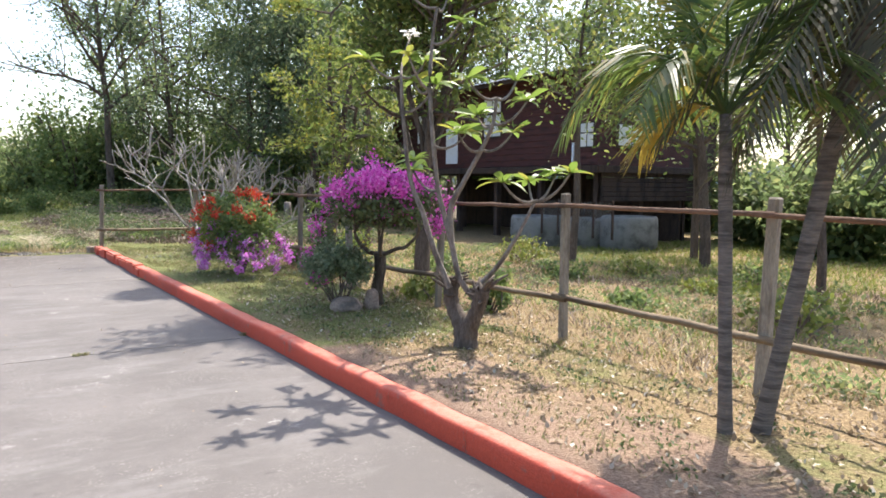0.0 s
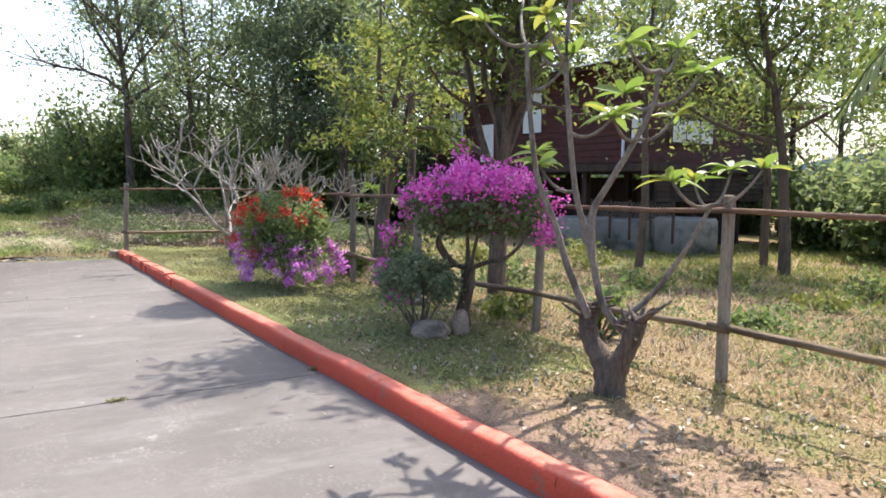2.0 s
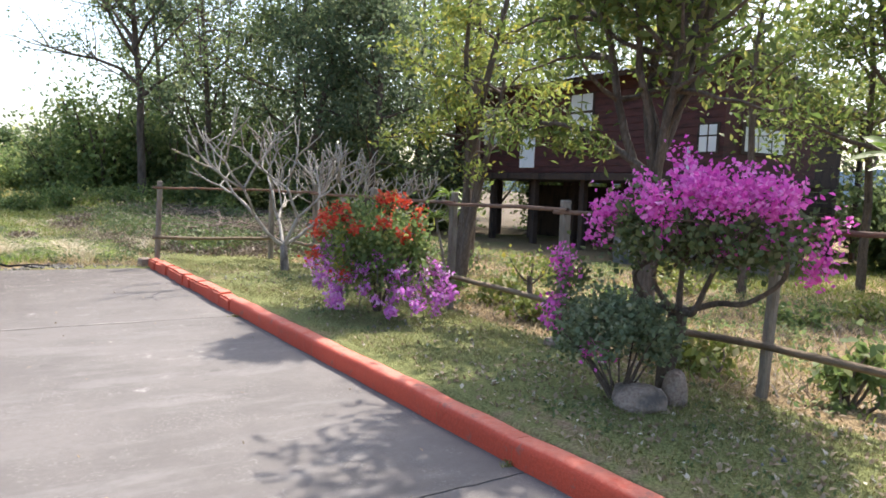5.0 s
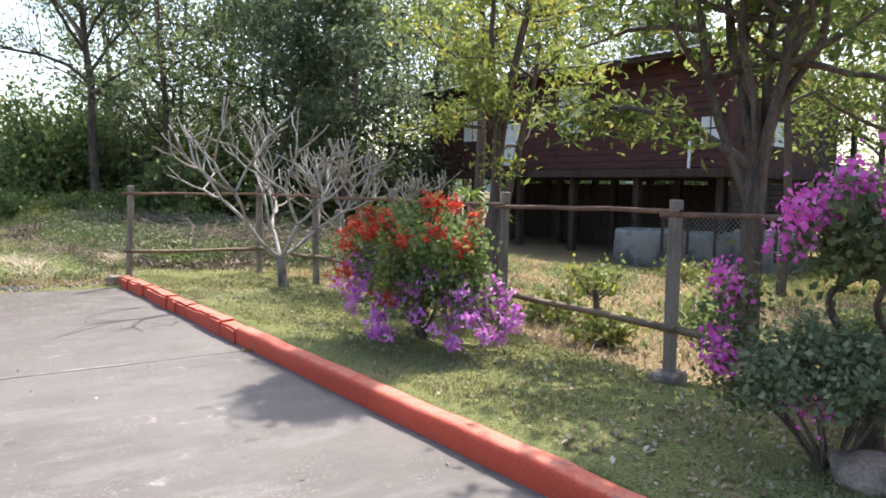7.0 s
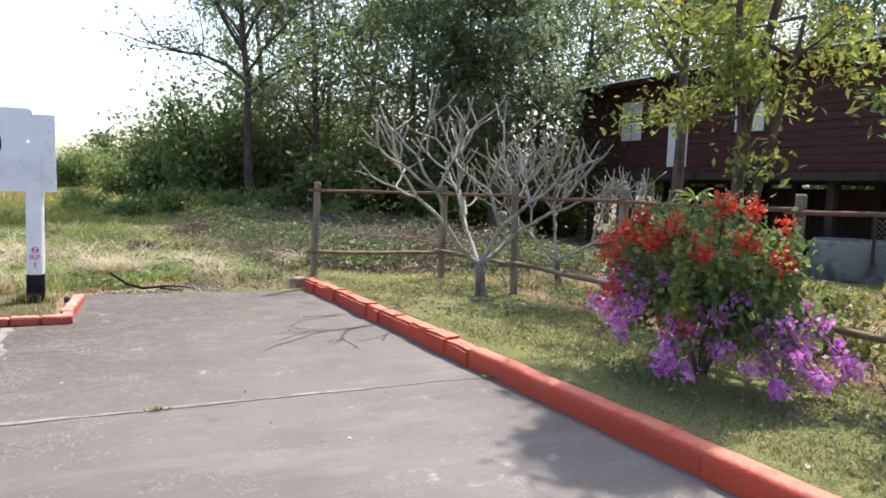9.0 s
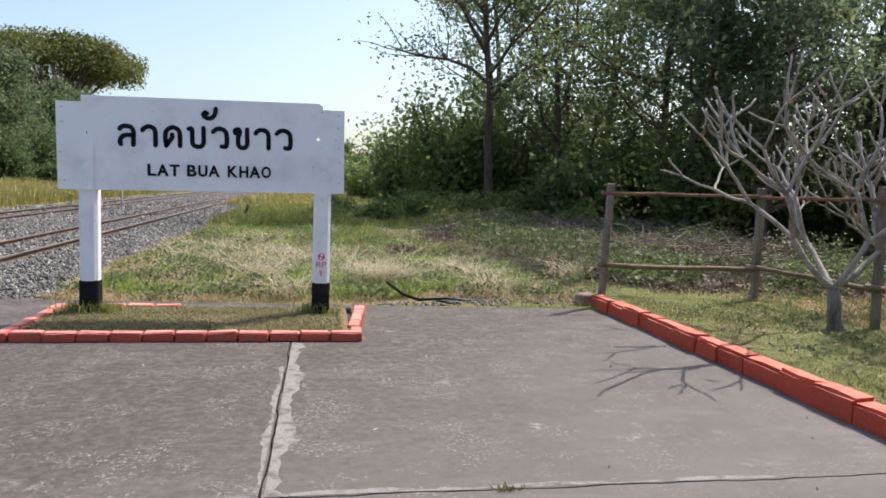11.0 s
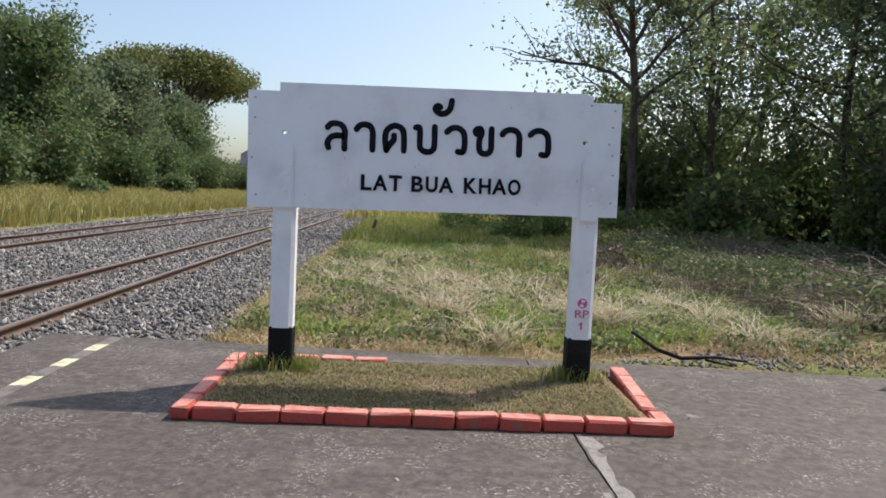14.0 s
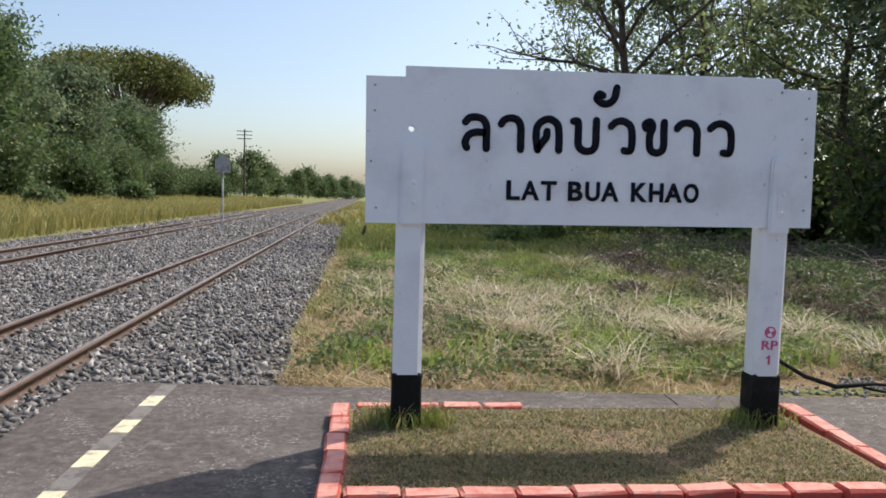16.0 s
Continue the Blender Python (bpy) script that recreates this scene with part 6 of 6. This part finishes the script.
for z in (11.2, 10.6, 10.0):
    part("crossarm", box((2.4, 0.12, 0.12), (-23.6, 129.85, z), 0.02), DARK_WOOD, pole)
mark = thing("track_sign", (-8.7, 38.3, -0.05), "small pale sign plate on a thin grey post between the tracks", "sign")
part("post", tubes([(np.array([[-8.7, 38.3, -0.1], [-8.7, 38.3, 2.5]]), [0.03, 0.03], 6)]), GREY_METAL, mark)
part("plate", plate([(-8.96, 2.08), (-8.44, 2.08), (-8.44, 2.55), (-8.7, 2.72), (-8.96, 2.55)], 38.24, 38.265, 0.004), GREY_METAL, mark)
peg = tubes([(np.array([[-3.72, 34.5, -0.15], [-3.66, 34.5, 0.2], [-3.58, 34.5, 0.48]]), [0.07, 0.065, 0.05], 6)])
tagged(part("track_peg", peg, DARK_WOOD, smooth=True), "short dark leaning peg at the ballast's edge", "peg")
# far ridge; its pale blue is painted haze
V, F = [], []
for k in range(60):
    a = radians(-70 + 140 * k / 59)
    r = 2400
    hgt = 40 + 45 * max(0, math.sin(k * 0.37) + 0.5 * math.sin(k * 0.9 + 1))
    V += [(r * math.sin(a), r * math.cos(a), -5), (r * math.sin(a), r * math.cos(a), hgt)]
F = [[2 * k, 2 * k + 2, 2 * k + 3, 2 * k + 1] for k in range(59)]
tagged(part("backdrop", poly(V, F), HILL, smooth=True), "distant hills on the horizon, haze painted in as pale blue", "hills", kind="structure")

# ---- grass, litter and small clutter ----
rng = np.random.default_rng(61)


def scatter(n, x0, x1, y0, y1, keep=None):
    X, Y = rng.uniform(x0, x1, n), rng.uniform(y0, y1, n)
    k = np.ones(n, bool) if keep is None else keep(X, Y)
    X, Y = X[k], Y[k]
    return np.stack([X, Y, ground_z(X, Y) - 0.005], 1)


def grass(name, P, height, width, material, label, lean=0.4):
    tagged(part(name, poly(*blades(P, height, width, rng, lean)), material), label, "grass", kind="stuff")


def patchy(X, Y, s, lo):
    return wave(X * 1.4, Y * 1.4, s) + rng.normal(size=len(X)) * 0.25 > lo


inside = lambda X, Y: (X > kerb_x(Y) + 0.28)
grass("lawn_grass", scatter(105000, 2.4, 4.6, -3.0, 17.2, lambda X, Y: inside(X, Y) & patchy(X * 1.3, Y * 1.3, 2.0, -0.25) & (rng.uniform(size=len(X)) < np.clip((Y - 1.5) / 5, 0.18, 1))), 0.035, 0.0035, TURF, "short sparse lawn between kerb and fence", 0.7)
grass("yard_grass", scatter(52000, 4.6, 12.5, -5, 20, lambda X, Y: patchy(X, Y, 5.0, -0.2)), 0.085, 0.006, GRASS_DRY, "dry straw-coloured grass in the yard", 1.5)
grass("far_yard_grass", scatter(34000, 12.5, 27, -2, 16.3, lambda X, Y: patchy(X, Y, 5.0, -0.5)), 0.14, 0.013, GRASS_GREEN, "rough grass round the house", 1.0)
grass("yard_weeds", scatter(29000, 4.4, 13, -5, 22, lambda X, Y: patchy(X, Y, 8.0, 0.25)), 0.12, 0.008, GRASS_GREEN, "green weeds in the yard", 1.0)
field = lambda X, Y: (X > -4.1 - 0.012 * (Y - 17)) & ~((X < 2.2) & (Y < end_y(X) + 0.04)) & (((X - 0.2) / 0.85) ** 2 + ((Y - 17.05) / 0.42) ** 2 > 1)


def dry(X, Y):
    """The open field, thinning out where the cut brush lies."""
    return field(X, Y) & ((X + 0.12 * (Y - 18) + 0.8 * wave(X, Y, 2.5) < 2.9) | (rng.uniform(size=len(X)) < 0.2))


def clumps(n, per, spread, x0, x1, y0, y1, keep):
    """Tufts: blades gathered round random centres."""
    c = scatter(n, x0, x1, y0, y1, keep)
    P = np.repeat(c, per, 0) + rng.normal(size=(len(c) * per, 3)) * [spread, spread, 0]
    P = P[keep(P[:, 0], P[:, 1])]
    P[:, 2] = ground_z(P[:, 0], P[:, 1]) - 0.005
    return P


grass("field_grass", scatter(56000, -4.3, 9, 16.9, 30, lambda X, Y: dry(X, Y) & patchy(X, Y, 1.0, -0.3)), 0.085, 0.006, GRASS_DRY, "dry cut grass beyond the platform's end", 2.0)
grass("field_tufts", clumps(620, 34, 0.10, -4.0, 8.5, 17.0, 31, dry), 0.11, 0.006, GRASS_DRY, "dry straw tufts in the field", 1.1)
grass("field_weeds", clumps(760, 42, 0.11, -4.0, 8.5, 17.4, 34, lambda X, Y: dry(X, Y) & (wave(X * 1.1, Y * 1.1, 3.0) > -0.15)), 0.13, 0.008, GRASS_GREEN, "green weed tufts among the dry grass", 0.8)
grass("ballast_weeds", clumps(70, 40, 0.09, -4.75, -3.7, 17.0, 34, lambda X, Y: (X > -4.9) & (Y > end_y(X) + 0.04)), 0.09, 0.007, GRASS_GREEN, "weeds creeping over the ballast edge", 1.0)
grass("ballast_straw", clumps(80, 40, 0.12, -4.6, -3.5, 17.0, 32, lambda X, Y: (X > -4.8) & (Y > end_y(X) + 0.04)), 0.08, 0.006, GRASS_DRY, "dry grass creeping over the ballast edge", 1.8)


def herbs(name, P, size, high, material, label):
    C = P + np.stack([rng.normal(size=len(P)) * 0.02, rng.normal(size=len(P)) * 0.02, rng.uniform(0.01, high, len(P))], 1)
    tagged(part(name, poly(*leaf_data(C, size, rng, 0.55, 0.6)), material), label, "weeds", kind="stuff")


herbs("field_herbs", clumps(420, 60, 0.13, -3.9, 8.5, 17.3, 33, field), 0.07, 0.16, LEAF_MID, "low broad-leaved green weeds in the field")
mulch = clumps(200, 110, 0.22, -3.8, 8.0, 17.2, 30, field)
tagged(part("dry_mulch", poly(*leaf_data(mulch + np.stack([rng.normal(size=len(mulch)) * 0.02, rng.normal(size=len(mulch)) * 0.02, rng.uniform(0.02, 0.07, len(mulch))], 1), 0.06, rng, 0.3, 0.8)), DEAD), "brown cut leaves and stalks matted over the field", "mulch", kind="stuff")
herbs("dark_herbs", clumps(330, 60, 0.12, -3.9, 6.5, 17.4, 27, field), 0.06, 0.17, LEAF_SHRUB, "dark green trailing weeds in the field")
herbs("brush_herbs", clumps(150, 60, 0.16, 2.5, 9.0, 18.5, 30, field), 0.06, 0.22, LEAF_SHRUB, "dark leafy weeds by the brush")
herbs("brush_leaves", clumps(760, 70, 0.20, 2.2, 9.5, 17.6, 32, lambda X, Y: field(X, Y) & (X + 0.25 * Y > 7.3)), 0.08, 0.42, LEAF_SHRUB, "dark leafy undergrowth tangled with the cut brush")
herbs("brush_litter", clumps(1000, 60, 0.22, 2.3, 9.5, 17.4, 31, lambda X, Y: field(X, Y) & (X + 0.25 * Y > 7.2)), 0.08, 0.14, DEAD, "brown dead leaves matted over the brushy ground")
herbs("yard_herbs", clumps(330, 50, 0.14, 4.7, 13, 0.0, 20, lambda X, Y: X > 4.6), 0.06, 0.14, LEAF_MID, "low broad-leaved green weeds in the yard")
herbs("strip_herbs", clumps(90, 26, 0.07, 2.8, 4.7, 1.0, 16.5, inside), 0.035, 0.05, LEAF_SHRUB, "small weeds on the kerbside strip")
grass("brown_tufts", clumps(420, 40, 0.14, -3.6, 8.5, 18.0, 30, field), 0.10, 0.007, DEAD, "brown withered tufts in the field", 1.6)
grass("yard_dead", clumps(260, 30, 0.15, 4.8, 12.5, 0.0, 19, lambda X, Y: X > 4.7), 0.13, 0.006, DEAD, "brown withered stalks in the yard", 1.3)
PEB = np.vstack([clumps(16, 30, 0.14, -1.0, 2.0, 16.9, 17.3, lambda X, Y: Y > end_y(X) + 0.03), clumps(10, 10, 0.2, 2.6, 4.4, 1, 15, inside)])
K = len(PEB)
V = octa[None] * rng.uniform(0.008, 0.026, (K, 1, 1)) * rng.uniform(0.6, 1.3, (K, 6, 3)) + PEB[:, None] + [0, 0, 0.01]
tagged(part("pebbles", poly(V.reshape(-1, 3), (np.arange(K)[:, None, None] * 6 + of[None]).reshape(-1, 3)), STONE), "loose grey pebbles and ash at the platform's end", "pebbles", kind="stuff")
grass("tall_weeds", clumps(90, 60, 0.14, -1.5, 6.0, 22.0, 36, field), 0.30, 0.010, GRASS_GREEN, "taller bright green tufts", 0.6)
grass("bright_tufts", clumps(300, 70, 0.15, -3.6, 5.5, 17.6, 31, dry), 0.17, 0.011, GRASS_LUSH, "bright green grass tufts in the field", 0.7)
grass("dead_stalks", clumps(900, 30, 0.18, 1.5, 9.5, 17.8, 31, lambda X, Y: field(X, Y) & (X + 0.35 * Y > 9.2)), 0.28, 0.005, DEAD, "brown dead stalks and cut twigs", 1.2)
grass("straw_stalks", clumps(260, 26, 0.16, -3.6, 5.5, 17.3, 27, dry), 0.17, 0.005, STRAW, "loose pale stalks lying over the weeds", 2.4)
grass("far_weeds", scatter(34000, -4.6, 9, 30, 46, lambda X, Y: field(X, Y)), 0.3, 0.018, GRASS_GREEN, "taller green grass towards the wood", 0.5)
grass("far_field_grass", scatter(30000, -6, 16, 46, 150), 0.55, 0.05, GRASS_TALL, "pale field grass in the distance", 0.5)
grass("trackside_grass", scatter(60000, -24, -12.7, 22, 130, lambda X, Y: X < -12.8 - 0.013 * (Y - 18)), 0.75, 0.022, GRASS_TALL, "tall yellow grass beyond the tracks", 0.45)
PB = scatter(17000, BX0 + 0.14, BX1 - 0.14, BY0 + 0.13, BY1 - 0.12, lambda X, Y: patchy(X * 3.0, Y * 3.0, 9.0, -0.35) | (Y > 16.0))
PB[:, 2] = 0.055
grass("bed_turf", PB, 0.034, 0.0034, TURF, "short grass in the sign's bed", 1.3)
PD = scatter(4000, BX0 + 0.14, BX1 - 0.14, BY0 + 0.13, BY1 - 0.12)
PD[:, 2] = 0.056
grass("bed_straw", PD, 0.03, 0.0034, DEAD, "withered brown grass in the sign's bed", 1.8)
JT = np.vstack([np.array([x, yy, 0.0]) + rng.normal(size=(n, 3)) * np.array([0.035, 0.012, 0]) for x, yy, n in ((0.77, 6.84, 60), (2.33, 6.95, 90), (-0.2, 11.93, 40), (2.2, 11.9, 50))])
grass("joint_tufts", JT, 0.032, 0.004, TURF, "tiny grass tufts in the open joints", 0.9)
PT = np.vstack([np.array([x, 16.1, 0.055]) + rng.normal(size=(260, 3)) * np.array([0.10, 0.06, 0]) for x in (-3.3, -3.15, -1.1)])
grass("post_tufts", PT, 0.13, 0.005, GRASS_GREEN, "longer grass round the sign posts", 0.5)
straw = np.vstack([clumps(10, 170, 0.12, -3.0, 2.8, 17.1, 20.0, field), clumps(14, 120, 0.18, -3.6, 1.5, 19, 29, field), clumps(24, 60, 0.2, -3.4, 4.5, 19, 25, dry)])
straw = straw + [0, 0, 0.03]
grass("cut_straw", straw, 0.26, 0.006, STRAW, "heaps of cut pale straw", 2.2)

LP = np.vstack([scatter(4200, 2.6, 5.6, 0, 8.5, inside), scatter(1500, 2.6, 5.0, 5.5, 16, inside), scatter(2600, 4.4, 10, 0, 20), scatter(900, -3, 5, 17, 24, field)])
tagged(part("leaf_litter", poly(*leaf_data(LP + [0, 0, 0.016], 0.05, rng, 0.55, 0.965)), LITTER), "fallen dry leaves on the soil", "leaves", kind="stuff")
crumbs = rng.uniform([-4.4, 2.5], [2.2, 16.6], (170, 2))
crumbs = crumbs[~((crumbs[:, 0] < BX1 + 0.05) & (crumbs[:, 0] > BX0 - 0.05) & (crumbs[:, 1] > BY0))]
tagged(part("platform_litter", poly(*leaf_data(np.column_stack([crumbs, np.full(len(crumbs), 0.006)]), 0.03, rng, 0.5, 0.97)), LITTER), "stray leaf scraps on the concrete", "leaves", kind="stuff")

# heap of dry brush and the charred branch
W = []
for k in range(2400):
    a, r = rng.uniform(0, 6.28), math.sqrt(rng.uniform(0, 1))
    hx, hy, ha, hb = ((6.2, 23.0, 3.4, 2.6), (4.9, 19.9, 2.1, 1.5), (5.6, 28.2, 3.0, 2.0), (8.6, 29.5, 2.4, 2.0))[k % 4]
    x, y = hx + r * math.cos(a) * ha, hy + r * math.sin(a) * hb
    L, b = rng.uniform(0.5, 1.5), rng.uniform(0, 6.28)
    z = float(ground_z(x, y)) + rng.uniform(0.02, 0.55) * (1 - r * r * 0.8)
    e = (x + L * math.cos(b), y + L * math.sin(b), max(0.05, z + rng.uniform(-0.25, 0.35)))
    W.append((curve_pts((x, y, z), e, rng.normal(size=3) * 0.08, 4), np.linspace(0.011, 0.004, 4), 4))
tagged(part("brush_heap", tubes(W), TWIG), "heap of dry brown cut brush beyond the fence", "brushwood", kind="stuff")
p = np.array([[-0.28, 17.3, 0.22], [-0.1, 17.13, 0.10], [0.08, 17.02, 0.05], [0.4, 17.03, 0.07], [0.66, 16.97, 0.05]])
br = part("fallen_branch", tubes([(p, [0.016, 0.018, 0.019, 0.014, 0.008], 6), (np.array([[0.3, 17.02, 0.045], [0.42, 16.95, 0.03], [0.5, 16.92, 0.02]]), [0.012, 0.01, 0.006], 6)]), BLACK_PAINT, smooth=True)
tagged(br, "charred black fallen branch at the platform's end", "branch")
